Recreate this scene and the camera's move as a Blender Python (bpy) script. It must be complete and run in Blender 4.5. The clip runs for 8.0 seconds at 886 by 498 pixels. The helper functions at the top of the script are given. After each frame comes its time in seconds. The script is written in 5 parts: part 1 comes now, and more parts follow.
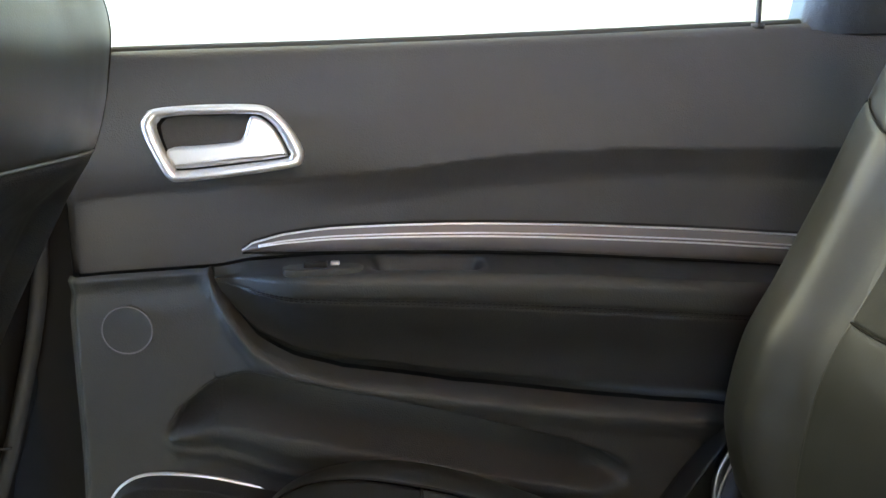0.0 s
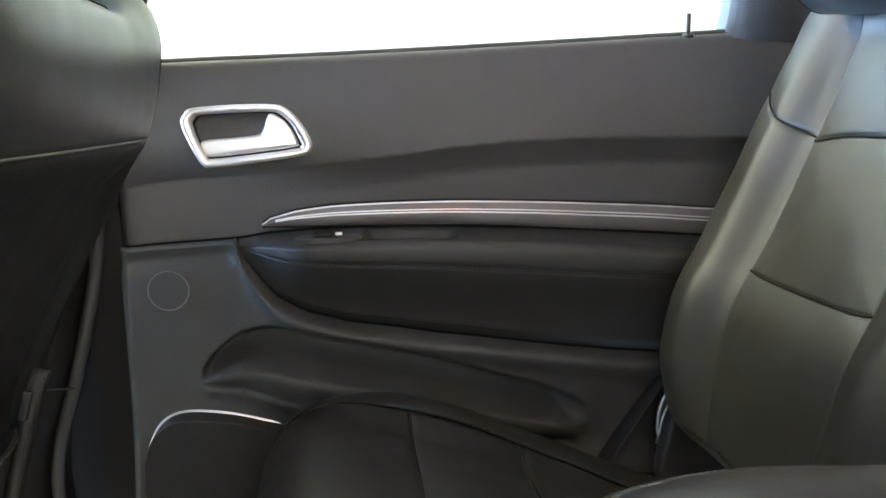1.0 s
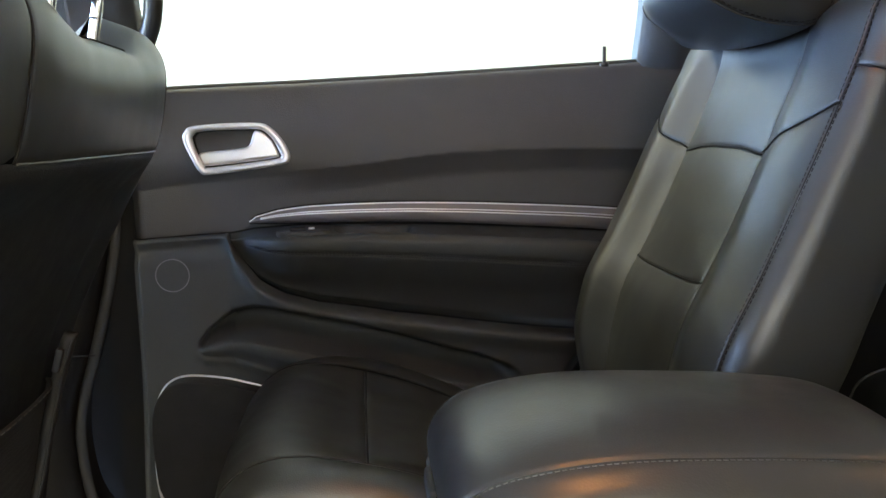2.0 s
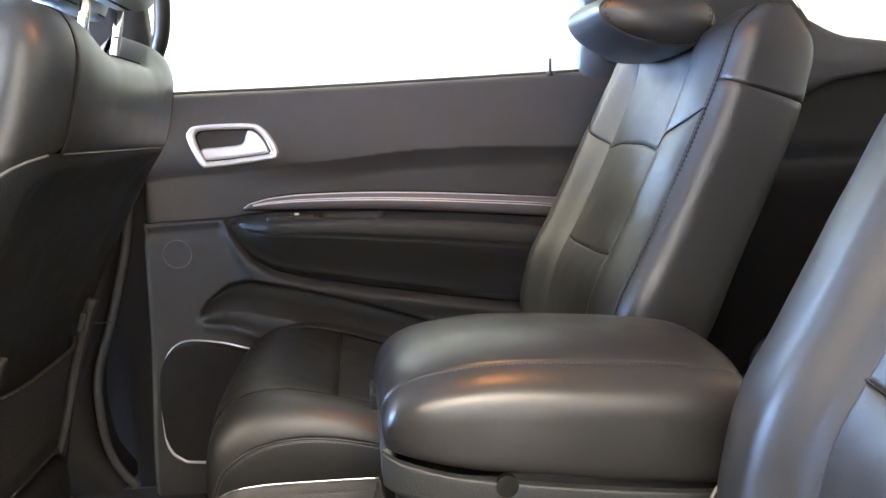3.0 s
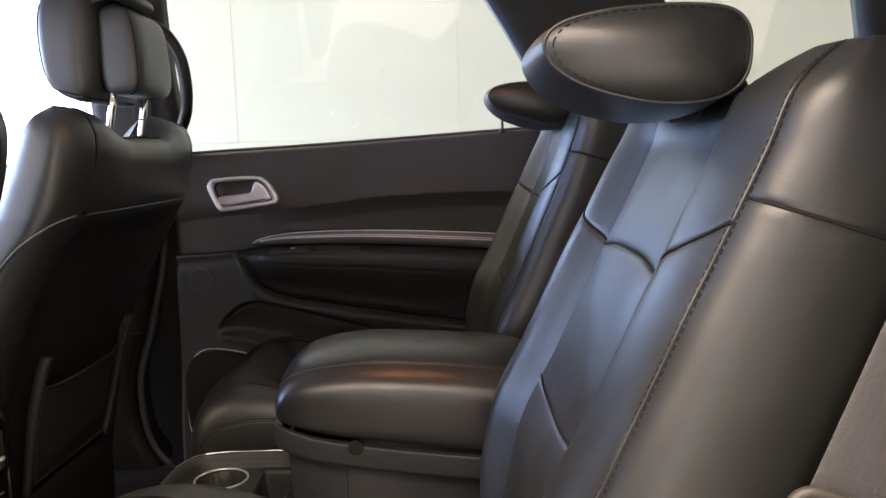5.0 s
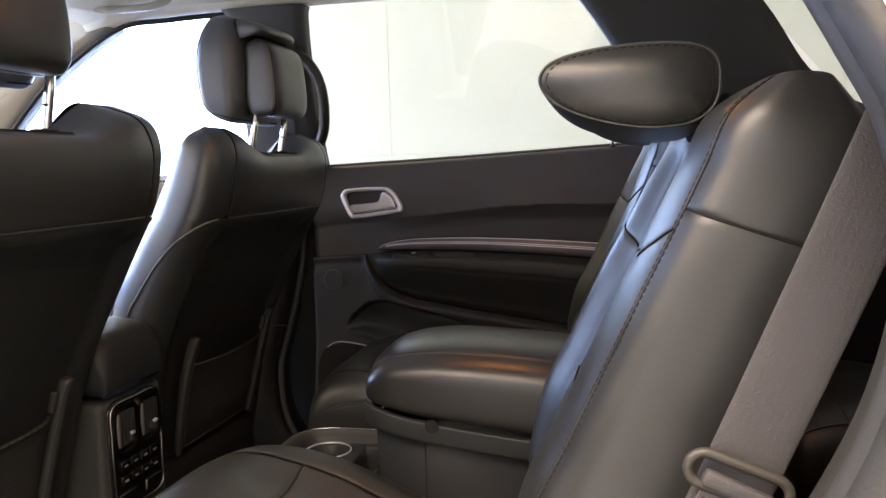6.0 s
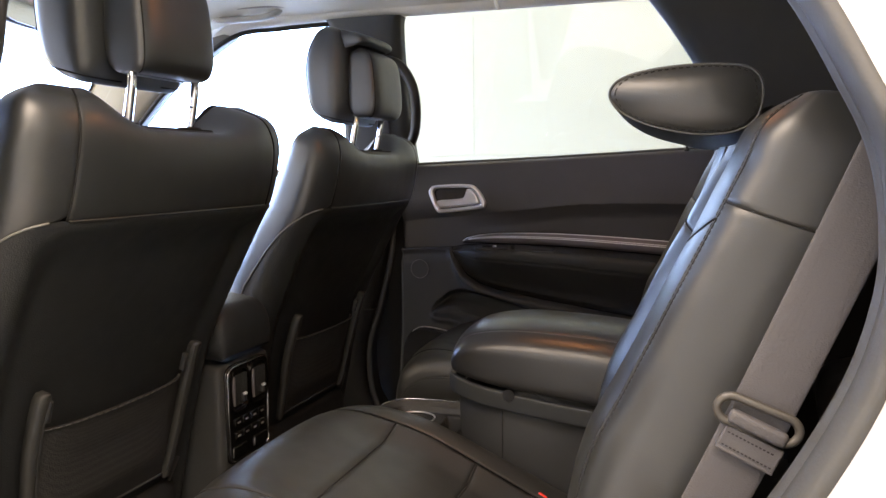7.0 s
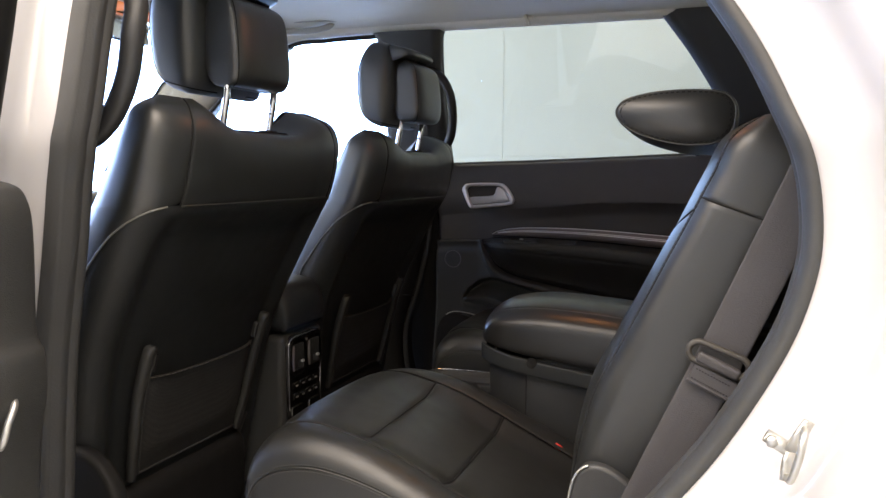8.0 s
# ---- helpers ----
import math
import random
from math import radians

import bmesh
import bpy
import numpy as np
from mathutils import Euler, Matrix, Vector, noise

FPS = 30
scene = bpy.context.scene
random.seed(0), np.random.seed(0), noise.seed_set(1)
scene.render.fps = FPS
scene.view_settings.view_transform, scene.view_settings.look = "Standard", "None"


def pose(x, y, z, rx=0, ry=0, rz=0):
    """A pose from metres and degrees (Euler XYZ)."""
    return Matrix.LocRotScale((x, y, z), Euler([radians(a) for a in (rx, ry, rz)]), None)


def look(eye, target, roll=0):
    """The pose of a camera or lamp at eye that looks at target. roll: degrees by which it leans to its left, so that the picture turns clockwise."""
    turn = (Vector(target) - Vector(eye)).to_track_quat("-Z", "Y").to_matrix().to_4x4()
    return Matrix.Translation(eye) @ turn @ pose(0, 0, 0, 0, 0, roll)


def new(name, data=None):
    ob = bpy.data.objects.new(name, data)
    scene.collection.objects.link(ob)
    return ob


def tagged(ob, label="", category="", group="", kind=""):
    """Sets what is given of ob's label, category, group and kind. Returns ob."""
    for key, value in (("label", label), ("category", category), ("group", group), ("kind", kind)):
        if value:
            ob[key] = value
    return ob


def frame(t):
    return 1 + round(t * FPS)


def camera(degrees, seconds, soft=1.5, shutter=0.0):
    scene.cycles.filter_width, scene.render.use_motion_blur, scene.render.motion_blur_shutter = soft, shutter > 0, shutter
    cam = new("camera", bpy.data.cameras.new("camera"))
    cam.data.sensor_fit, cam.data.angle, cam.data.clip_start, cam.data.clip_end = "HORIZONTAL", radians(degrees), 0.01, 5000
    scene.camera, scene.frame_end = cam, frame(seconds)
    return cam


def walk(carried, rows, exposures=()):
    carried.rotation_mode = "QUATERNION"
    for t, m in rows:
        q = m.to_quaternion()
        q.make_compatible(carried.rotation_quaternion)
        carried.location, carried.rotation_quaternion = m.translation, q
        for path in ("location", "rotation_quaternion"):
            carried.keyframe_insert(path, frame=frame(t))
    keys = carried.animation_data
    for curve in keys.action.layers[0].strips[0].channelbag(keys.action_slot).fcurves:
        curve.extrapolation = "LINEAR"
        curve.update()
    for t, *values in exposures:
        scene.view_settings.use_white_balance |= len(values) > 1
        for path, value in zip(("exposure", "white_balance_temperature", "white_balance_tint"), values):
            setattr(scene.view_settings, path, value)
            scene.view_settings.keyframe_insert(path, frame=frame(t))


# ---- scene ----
cam = camera(57.5, 8.0)
PATH = [
    (0, (0.207, -0.15, 1.132), (0.448, 1.799, 0.756), -0.3),
    (0.5, (0.206, -0.237, 1.125), (0.432, 1.714, 0.748), -0.8),
    (1, (0.211, -0.35, 1.112), (0.439, 1.613, 0.7705), -1.0),
    (1.5, (0.245, -0.475, 1.11), (0.444, 1.492, 0.81), -1.3),
    (3, (0.317, -0.821, 1.104), (0.516, 1.148, 0.812), -1.1),
    (3.5, (0.334, -0.935, 1.118), (0.539, 1.036, 0.843), -1.1),
    (4, (0.374, -1.021, 1.137), (0.588, 0.95, 0.874), -1.0),
    (4.2, (0.412, -1.05, 1.153), (0.62, 0.922, 0.887), -1.3),
    (5.3, (0.639, -1.198, 1.17), (0.465, 0.781, 0.94), -1.9),
    (5.5, (0.672, -1.219, 1.17), (0.407, 0.751, 0.948), -2.0),
    (6, (0.725, -1.283, 1.17), (0.288, 0.658, 0.968), -1.7),
    (6.5, (0.747, -1.339, 1.158), (0.159, 0.562, 0.963), -1.3),
    (7, (0.756, -1.441, 1.166), (0.134, 0.45, 0.969), -0.6),
    (7.5, (0.78, -1.567, 1.17), (0.146, 0.319, 0.966), -0.1),
    (8, (0.813, -1.679, 1.166), (0.133, 0.191, 0.968), 0.3),
]
EXPOSURES = [(0, 2.44, 8000, 4), (0.5, 2.55, 8050, 4), (1.0, 2.5, 8150, 5), (1.5, 1.65, 8200, 4), (2.8, 2.5, 8200, 14), (4.2, 1.7, 8300, 16), (5.3, 0.76, 9100, 22), (6.5, 0.96, 8900, 20), (7.5, 0.86, 8600, 18), (8, 0.32, 8000, 16)]
walk(cam, [(t, look(eye, target, roll)) for t, eye, target, roll in PATH], EXPOSURES)

# ---- world and lights ----
world = bpy.data.worlds.new("world")
scene.world = world
world.use_nodes = True
world.node_tree.nodes["Background"].inputs[0].default_value = (0.75, 0.85, 1.0, 1)
world.node_tree.nodes["Background"].inputs[1].default_value = 0.6


def area(name, eye, target, sx, sy, watts, colour):
    d = bpy.data.lights.new(name, "AREA")
    d.shape, d.size, d.size_y, d.energy, d.color = "RECTANGLE", sx, sy, watts, colour
    ob = new(name, d)
    ob.matrix_world = look(eye, target)
    return ob


# unseen fill panels added under the hall ceiling, the daylight of its wide gate, and the warm lamp in the car's
# headliner
area("hall_fill", (-1.0, -2.9, 4.15), (-1.0, -2.9, 0), 9.0, 3.4, 640, (1.0, 0.97, 0.94))
area("hall_fill", (1.2, 0.8, 4.15), (1.2, 0.8, 0), 4.0, 1.6, 10, (1.0, 0.98, 0.90))
# greenish fill added to bring a green sheen to the far seat
area("hall_fill", (-3.2, 2.2, 4.15), (-3.2, 2.2, 0), 3.4, 1.4, 130, (0.94, 1.0, 0.90))
area("dome_light", (0.50, -0.12, 1.612), (0.50, -0.12, 0), 0.13, 0.032, 0.52, (1.0, 0.42, 0.15))
area("dome_light", (1.35, 0.0, 1.585), (1.35, 0.0, 0), 0.11, 0.035, 0.15, (1.0, 0.55, 0.27))


# ---- materials ----
def material(name, colour, rough=0.5, metal=0.0, spec=0.5, grain=0.0, grain_size=400.0, vary=0.15, vary_size=6.0, coat=0.0, second=None, rough_vary=0.1, sheen=0.0):
    m = bpy.data.materials.new(name)
    m.use_nodes = True
    nt = m.node_tree
    b = nt.nodes["Principled BSDF"]
    b.inputs["Roughness"].default_value, b.inputs["Metallic"].default_value = rough, metal
    b.inputs["Specular IOR Level"].default_value, b.inputs["Coat Weight"].default_value = spec, coat
    b.inputs["Coat Roughness"].default_value = 0.06
    b.inputs["Sheen Weight"].default_value, b.inputs["Sheen Roughness"].default_value = sheen, 0.4
    geo = nt.nodes.new("ShaderNodeTexCoord")
    n1 = nt.nodes.new("ShaderNodeTexNoise")
    n1.inputs["Scale"].default_value, n1.inputs["Detail"].default_value = vary_size, 6
    nt.links.new(geo.outputs["Object"], n1.inputs["Vector"])
    mix = nt.nodes.new("ShaderNodeMix")
    mix.data_type = "RGBA"
    c2 = second or tuple(c * (1 + 2 * vary) for c in colour)
    c1 = tuple(c * (1 - vary) for c in colour)
    mix.inputs[6].default_value, mix.inputs[7].default_value = (*c1, 1), (*c2, 1)
    nt.links.new(n1.outputs["Fac"], mix.inputs[0])
    nt.links.new(mix.outputs[2], b.inputs["Base Color"])
    rr = nt.nodes.new("ShaderNodeMapRange")
    rr.inputs[3].default_value, rr.inputs[4].default_value = max(0.02, rough - rough_vary), min(1, rough + rough_vary)
    n3 = nt.nodes.new("ShaderNodeTexNoise")
    n3.inputs["Scale"].default_value, n3.inputs["Detail"].default_value = vary_size * 5, 5
    nt.links.new(geo.outputs["Object"], n3.inputs["Vector"])
    nt.links.new(n3.outputs["Fac"], rr.inputs[0])
    nt.links.new(rr.outputs[0], b.inputs["Roughness"])
    if grain:
        v = nt.nodes.new("ShaderNodeTexVoronoi")
        v.inputs["Scale"].default_value = grain_size
        nt.links.new(geo.outputs["Object"], v.inputs["Vector"])
        n2 = nt.nodes.new("ShaderNodeTexNoise")
        n2.inputs["Scale"].default_value, n2.inputs["Detail"].default_value = grain_size * 0.13, 4
        nt.links.new(geo.outputs["Object"], n2.inputs["Vector"])
        add = nt.nodes.new("ShaderNodeMath")
        add.operation = "ADD"
        nt.links.new(v.outputs["Distance"], add.inputs[0])
        nt.links.new(n2.outputs["Fac"], add.inputs[1])
        bump = nt.nodes.new("ShaderNodeBump")
        bump.inputs["Strength"].default_value, bump.inputs["Distance"].default_value = grain, 0.0006
        nt.links.new(add.outputs[0], bump.inputs["Height"])
        nt.links.new(bump.outputs[0], b.inputs["Normal"])
    return m


LEATHER = material("black_leather", (0.0155, 0.0174, 0.0176), 0.40, spec=0.95, sheen=0.0, grain=0.10, grain_size=650, vary=0.2, rough_vary=0.04)
LEATHER_REAR = material("black_second_row_leather", (0.0130, 0.0138, 0.0130), 0.40, spec=0.7, grain=0.10, grain_size=650, vary=0.2, rough_vary=0.04)
LEATHER_SOFT = material("black_vinyl_armrest", (0.014, 0.014, 0.0137), 0.33, spec=0.5, grain=0.10, grain_size=500)
ARMREST = material("black_door_vinyl", (0.020, 0.021, 0.0205), 0.55, spec=0.45, grain=0.3, grain_size=500)
PLASTIC = material("dark_grained_plastic", (0.034, 0.035, 0.034), 0.60, spec=0.40, grain=0.5, grain_size=600)
PLASTIC_UP = material("charcoal_soft_plastic", (0.046, 0.044, 0.045), 0.58, grain=0.5, grain_size=600)
PLASTIC_GREY = material("grey_hard_plastic", (0.026, 0.027, 0.028), 0.45, grain=0.3, grain_size=700)
GLOSS = material("satin_dark_trim", (0.16, 0.145, 0.15), 0.46, metal=0.5, rough_vary=0.06)
RUBBER = material("black_rubber_seal", (0.033, 0.034, 0.034), 0.6, grain=0.2, grain_size=300)
CHROME = material("polished_chrome", (0.75, 0.75, 0.76), 0.12, metal=1.0, rough_vary=0.04, vary=0.03)
SATIN = material("satin_silver_paint", (0.76, 0.75, 0.77), 0.32, metal=0.7, rough_vary=0.05, vary=0.04)
PAINT = material("white_car_paint", (0.47, 0.462, 0.466), 0.35, coat=0.6, vary=0.02, rough_vary=0.05)
GREIGE = material("grey_beige_plastic", (0.33, 0.32, 0.285), 0.5, grain=0.2, grain_size=700)
PILLAR = material("beige_pillar_plastic", (0.17, 0.162, 0.135), 0.6, spec=0.3, grain=0.2, grain_size=700)
HEADLINER = material("light_grey_headliner_cloth", (0.66, 0.635, 0.565), 0.9, grain=0.6, grain_size=900, vary=0.05)
TONGUE = material("taupe_plastic", (0.034, 0.031, 0.027), 0.45, grain=0.2, grain_size=500)
WEBBING = material("grey_seat_belt_webbing", (0.043, 0.041, 0.044), 0.62, grain=0.45, grain_size=620)
VINYL = material("matt_black_vinyl", (0.0145, 0.0162, 0.0168), 0.53, grain=0.5, grain_size=600, spec=0.45)
LEATHER_SEAT = material("black_seat_leather", (0.0120, 0.0126, 0.0120), 0.44, spec=0.66, sheen=0.0, grain=0.18, grain_size=650)
CARPET = material("black_carpet", (0.008, 0.008, 0.008), 0.95, grain=1.0, grain_size=500)
FABRIC = material("black_mesh_fabric", (0.012, 0.012, 0.012), 0.85, grain=0.9, grain_size=700)


def mesh_cloth():
    """Open mesh cloth: small dark holes between lighter threads."""
    m = material("black_mesh_net", (0.014, 0.014, 0.013), 0.8, grain=0.8, grain_size=420)
    nt = m.node_tree
    v = nt.nodes.new("ShaderNodeTexVoronoi")
    v.inputs["Scale"].default_value, v.inputs["Randomness"].default_value = 420, 0.15
    co = nt.nodes.new("ShaderNodeTexCoord")
    nt.links.new(co.outputs["Object"], v.inputs["Vector"])
    ramp = nt.nodes.new("ShaderNodeValToRGB")
    ramp.color_ramp.elements[0].position, ramp.color_ramp.elements[0].color = 0.28, (0.003, 0.003, 0.003, 1)
    ramp.color_ramp.elements[1].position, ramp.color_ramp.elements[1].color = 0.55, (0.022, 0.022, 0.021, 1)
    nt.links.new(v.outputs["Distance"], ramp.inputs[0])
    nt.links.new(ramp.outputs[0], nt.nodes["Principled BSDF"].inputs["Base Color"])
    return m


NET = mesh_cloth()
THREAD = material("black_thread", (0.010, 0.010, 0.010), 0.8, spec=0.2)
STITCH = material("grey_stitching", (0.07, 0.068, 0.065), 0.7, spec=0.2)
PIPING = material("pale_grey_piping", (0.14, 0.14, 0.13), 0.5)
PIANO = material("gloss_black_panel", (0.006, 0.006, 0.006), 0.16, spec=0.5, rough_vary=0.03)
BLACK = material("matt_black", (0.008, 0.008, 0.008), 0.65, spec=0.3)
RED = material("red_button", (0.6, 0.03, 0.02), 0.4)
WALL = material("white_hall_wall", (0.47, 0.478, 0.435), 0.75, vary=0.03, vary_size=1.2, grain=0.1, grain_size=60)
# the hall wall's colour darkened, so that the far side stays below white
WALL_FAR = material("darkened_far_wall", (0.32, 0.328, 0.300), 0.75, vary=0.05, vary_size=1.2, grain=0.1, grain_size=60)
CONCRETE = material("painted_concrete", (0.42, 0.42, 0.41), 0.45, vary=0.2, vary_size=2.0, grain=0.2, grain_size=60)
METAL = material("zinc_plated_steel", (0.52, 0.52, 0.50), 0.42, metal=0.9)


def glass_material():
    m = bpy.data.materials.new("clear_window_glass")
    m.use_nodes = True
    nt = m.node_tree
    nt.nodes.remove(nt.nodes["Principled BSDF"])
    tr, gl, mx, fr = (nt.nodes.new("ShaderNode" + k) for k in ("BsdfTransparent", "BsdfGlossy", "MixShader", "Fresnel"))
    tr.inputs[0].default_value = (0.93, 0.965, 0.92, 1)
    gl.inputs["Roughness"].default_value = 0.01
    nt.links.new(fr.outputs[0], mx.inputs[0])
    nt.links.new(tr.outputs[0], mx.inputs[1])
    nt.links.new(gl.outputs[0], mx.inputs[2])
    nt.links.new(mx.outputs[0], nt.nodes["Material Output"].inputs[0])
    return m


GLASS = glass_material()


def glow_material(name, colour, strength):
    m = bpy.data.materials.new(name)
    m.use_nodes = True
    b = m.node_tree.nodes["Principled BSDF"]
    b.inputs["Base Color"].default_value = (0, 0, 0, 1)
    b.inputs["Emission Color"].default_value = (*colour, 1)
    b.inputs["Emission Strength"].default_value = strength
    return m


SKY = glow_material("daylight_sky", (0.24, 0.44, 1.0), 29.0)
# unseen glow panel added to put a dim blue reflection on the driver seat
BLUE_GLOW = glow_material("dim_blue_glow", (0.40, 0.62, 1.0), 2.0)
# pale glow added ahead of the car to brighten the seats' reflections
PALE_GLOW = glow_material("pale_front_glow", (0.90, 1.0, 0.93), 6.0)

LAMP = glow_material("warm_map_lamp", (1.0, 0.36, 0.16), 0.55)


# ---- building helpers ----
def thing(name, label, category, group="", kind="", at=(0, 0, 0)):
    e = new(name)
    e.empty_display_size = 0.05
    e.location = at
    return tagged(e, label, category, group, kind)


def part(name, mesh, mat, parent=None, label="", kind=""):
    if isinstance(mesh, bmesh.types.BMesh):
        me = bpy.data.meshes.new(name)
        mesh.to_mesh(me)
        mesh.free()
    else:
        me = mesh
    me.materials.clear()
    me.materials.append(mat)
    ob = new(name, me)
    if parent is not None:
        ob.parent = parent
        off = Vector(parent.location)
        ob.matrix_parent_inverse = Matrix.Translation(-off)
    return tagged(ob, label, kind=kind)


def sheet(points, close_u=False, close_v=False, thick=0.0):
    """A mesh from rows of points (nv, nu, 3)."""
    p = np.asarray(points, float)
    nv, nu = p.shape[:2]
    verts = p.reshape(-1, 3)
    faces = []
    for j in range(nv if close_v else nv - 1):
        for i in range(nu if close_u else nu - 1):
            a, b = j * nu + i, j * nu + (i + 1) % nu
            c, d = ((j + 1) % nv) * nu + (i + 1) % nu, ((j + 1) % nv) * nu + i
            faces.append((a, b, c, d))
    me = bpy.data.meshes.new("sheet")
    me.from_pydata(verts.tolist(), [], faces)
    me.polygons.foreach_set("use_smooth", [True] * len(me.polygons))
    me.update()
    return me


def cr(t, pts):
    """A smooth curve through rows of numbers; t from 0 to 1."""
    p = np.asarray(pts, float)
    n = len(p) - 1
    t = np.clip(np.asarray(t, float), 0, 1) * n
    i = np.minimum(t.astype(int), n - 1)
    f = (t - i)[..., None]
    a, b, c, d = p[np.maximum(i - 1, 0)], p[i], p[i + 1], p[np.minimum(i + 2, n)]
    return 0.5 * (2 * b + (c - a) * f + (2 * a - 5 * b + 4 * c - d) * f ** 2 + (3 * b - a - 3 * c + d) * f ** 3)


def yx(x, pts):
    """Smooth value at x of a curve given by (x, value) knots."""
    k = np.asarray(pts, float)
    xs = np.asarray(x, float)
    i = np.clip(np.searchsorted(k[:, 0], xs) - 1, 0, len(k) - 2)
    t = (i + np.clip((xs - k[i, 0]) / (k[i + 1, 0] - k[i, 0]), 0, 1)) / (len(k) - 1)
    return cr(t, k[:, 1:])[..., 0]


def smooth(x, a, b):
    t = np.clip((x - a) / (b - a), 0, 1)
    return t * t * (3 - 2 * t)


def normals(p, sign):
    du, dv = np.gradient(p, axis=1), np.gradient(p, axis=0)
    n = np.cross(du, dv) * sign
    return n / np.maximum(np.linalg.norm(n, axis=2, keepdims=True), 1e-9)


def spaced(a, b, n, edge):
    """Steps from a to b, closer at both ends."""
    e = np.array([0, 0.2, 0.45, 0.75, 1.0]) * edge
    return np.concatenate([a + (b - a) * e, np.linspace(a + (b - a) * edge, b - (b - a) * edge, n)[1:-1], b - (b - a) * e[::-1]])


def panel(fn, s, v, ns=24, nv=24, tuck=0.005, roll=0.010, puff=0.0, sign=1, edges="lrbt", wrinkle=0.0):
    """An upholstered panel: a patch of the surface fn(s, v) whose edges roll in to the seams."""
    ss, vv = np.meshgrid(spaced(*s, ns, 0.08), spaced(*v, nv, 0.06))
    p = fn(ss, vv)
    n = normals(p, sign)
    step = np.linalg.norm(np.diff(p, axis=1), axis=2)
    along = np.concatenate([np.zeros((p.shape[0], 1)), np.cumsum(step, 1)], 1)
    step = np.linalg.norm(np.diff(p, axis=0), axis=2)
    up = np.concatenate([np.zeros((1, p.shape[1])), np.cumsum(step, 0)], 0)
    far = np.full(ss.shape, 9.0)
    if "l" in edges:
        far = np.minimum(far, along)
    if "r" in edges:
        far = np.minimum(far, along[:, -1:] - along)
    if "b" in edges:
        far = np.minimum(far, up)
    if "t" in edges:
        far = np.minimum(far, up[-1:] - up)
    d = -tuck * (1 - np.clip(far / roll, 0, 1)) ** 2.2 + puff * (1 - np.exp(-far / 0.05))
    if wrinkle:
        w = np.array([[noise.noise(Vector(q) * 14) + 0.5 * noise.noise(Vector(q) * 31) for q in row] for row in p])
        d = d + wrinkle * w
    return sheet(p + n * d[..., None])


def tube(pts, r, n=8, closed=False, flat=1.0):
    """A round cord along points; flat below 1 squeezes it."""
    p = [Vector(q) for q in pts]
    rows, side = [], None
    m = len(p)
    for i, q in enumerate(p):
        a, b = (p[(i - 1) % m], p[(i + 1) % m]) if closed else (p[max(i - 1, 0)], p[min(i + 1, m - 1)])
        d = (b - a).normalized()
        if side is None:
            side = d.orthogonal().normalized()
        side = (side - d * side.dot(d)).normalized()
        up = d.cross(side)
        rr = r[i] if hasattr(r, "__len__") else r
        rows.append([q + side * (rr * math.cos(k * 2 * math.pi / n)) + up * (rr * flat * math.sin(k * 2 * math.pi / n)) for k in range(n)])
    if not closed:
        rows = [[p[0]] * n] + rows + [[p[-1]] * n]
    return sheet(rows, close_u=True, close_v=closed)


def stitches(pts, length=0.0045, gap=0.0022, r=0.00045):
    """Thread stitches along a dense line of points."""
    p = np.asarray(pts, float)
    seg = np.linalg.norm(np.diff(p, axis=0), axis=1)
    at = np.concatenate([[0], np.cumsum(seg)])
    bm = bmesh.new()
    x = 0.0
    while x + length < at[-1]:
        q = [Vector([np.interp(x + e, at, p[:, k]) for k in range(3)]) for e in (0, length)]
        d = (q[1] - q[0]).normalized()
        m = Matrix.Translation((q[0] + q[1]) / 2) @ d.to_track_quat("X", "Z").to_matrix().to_4x4() @ Matrix.Diagonal((length, 2 * r, 2 * r, 1))
        bmesh.ops.create_cube(bm, size=1, matrix=m)
        x += length + gap
    return bm


def box(size, at=(0, 0, 0), bevel=0.004, seg=2, turn=None):
    bm = bmesh.new()
    bmesh.ops.create_cube(bm, size=1, matrix=Matrix.Diagonal((*size, 1)))
    if bevel:
        bmesh.ops.bevel(bm, geom=bm.edges[:], offset=bevel, segments=seg, affect="EDGES", profile=0.6)
    for f in bm.faces:
        f.smooth = len(f.verts) == 4 and f.calc_area() < 0.5 * max(size) * min(size)
    m = Matrix.Translation(at) @ (turn if turn is not None else Matrix())
    bmesh.ops.transform(bm, matrix=m, verts=bm.verts)
    return bm


def slab(outline, axis, a, b, bevel=0.003, seg=2):
    """A flat piece of an outline in two axes, from a to b along the third axis, with rounded edges."""
    bm = bmesh.new()
    k = "xyz".index(axis)

    def full(q, c):
        r = list(q)
        r.insert(k, c)
        return r
    vs = [bm.verts.new(full(q, a)) for q in outline]
    f = bm.faces.new(vs)
    ret = bmesh.ops.extrude_face_region(bm, geom=[f])
    bmesh.ops.translate(bm, verts=[g for g in ret["geom"] if isinstance(g, bmesh.types.BMVert)], vec=full((0, 0), b - a))
    bmesh.ops.recalc_face_normals(bm, faces=bm.faces[:])
    if bevel:
        rim = [e for e in bm.edges if abs(e.verts[0].co[k] - e.verts[1].co[k]) < 1e-6]
        bmesh.ops.bevel(bm, geom=rim, offset=bevel, segments=seg, affect="EDGES", profile=0.5)
    for f in bm.faces:
        f.smooth = len(f.verts) == 4
    return bm


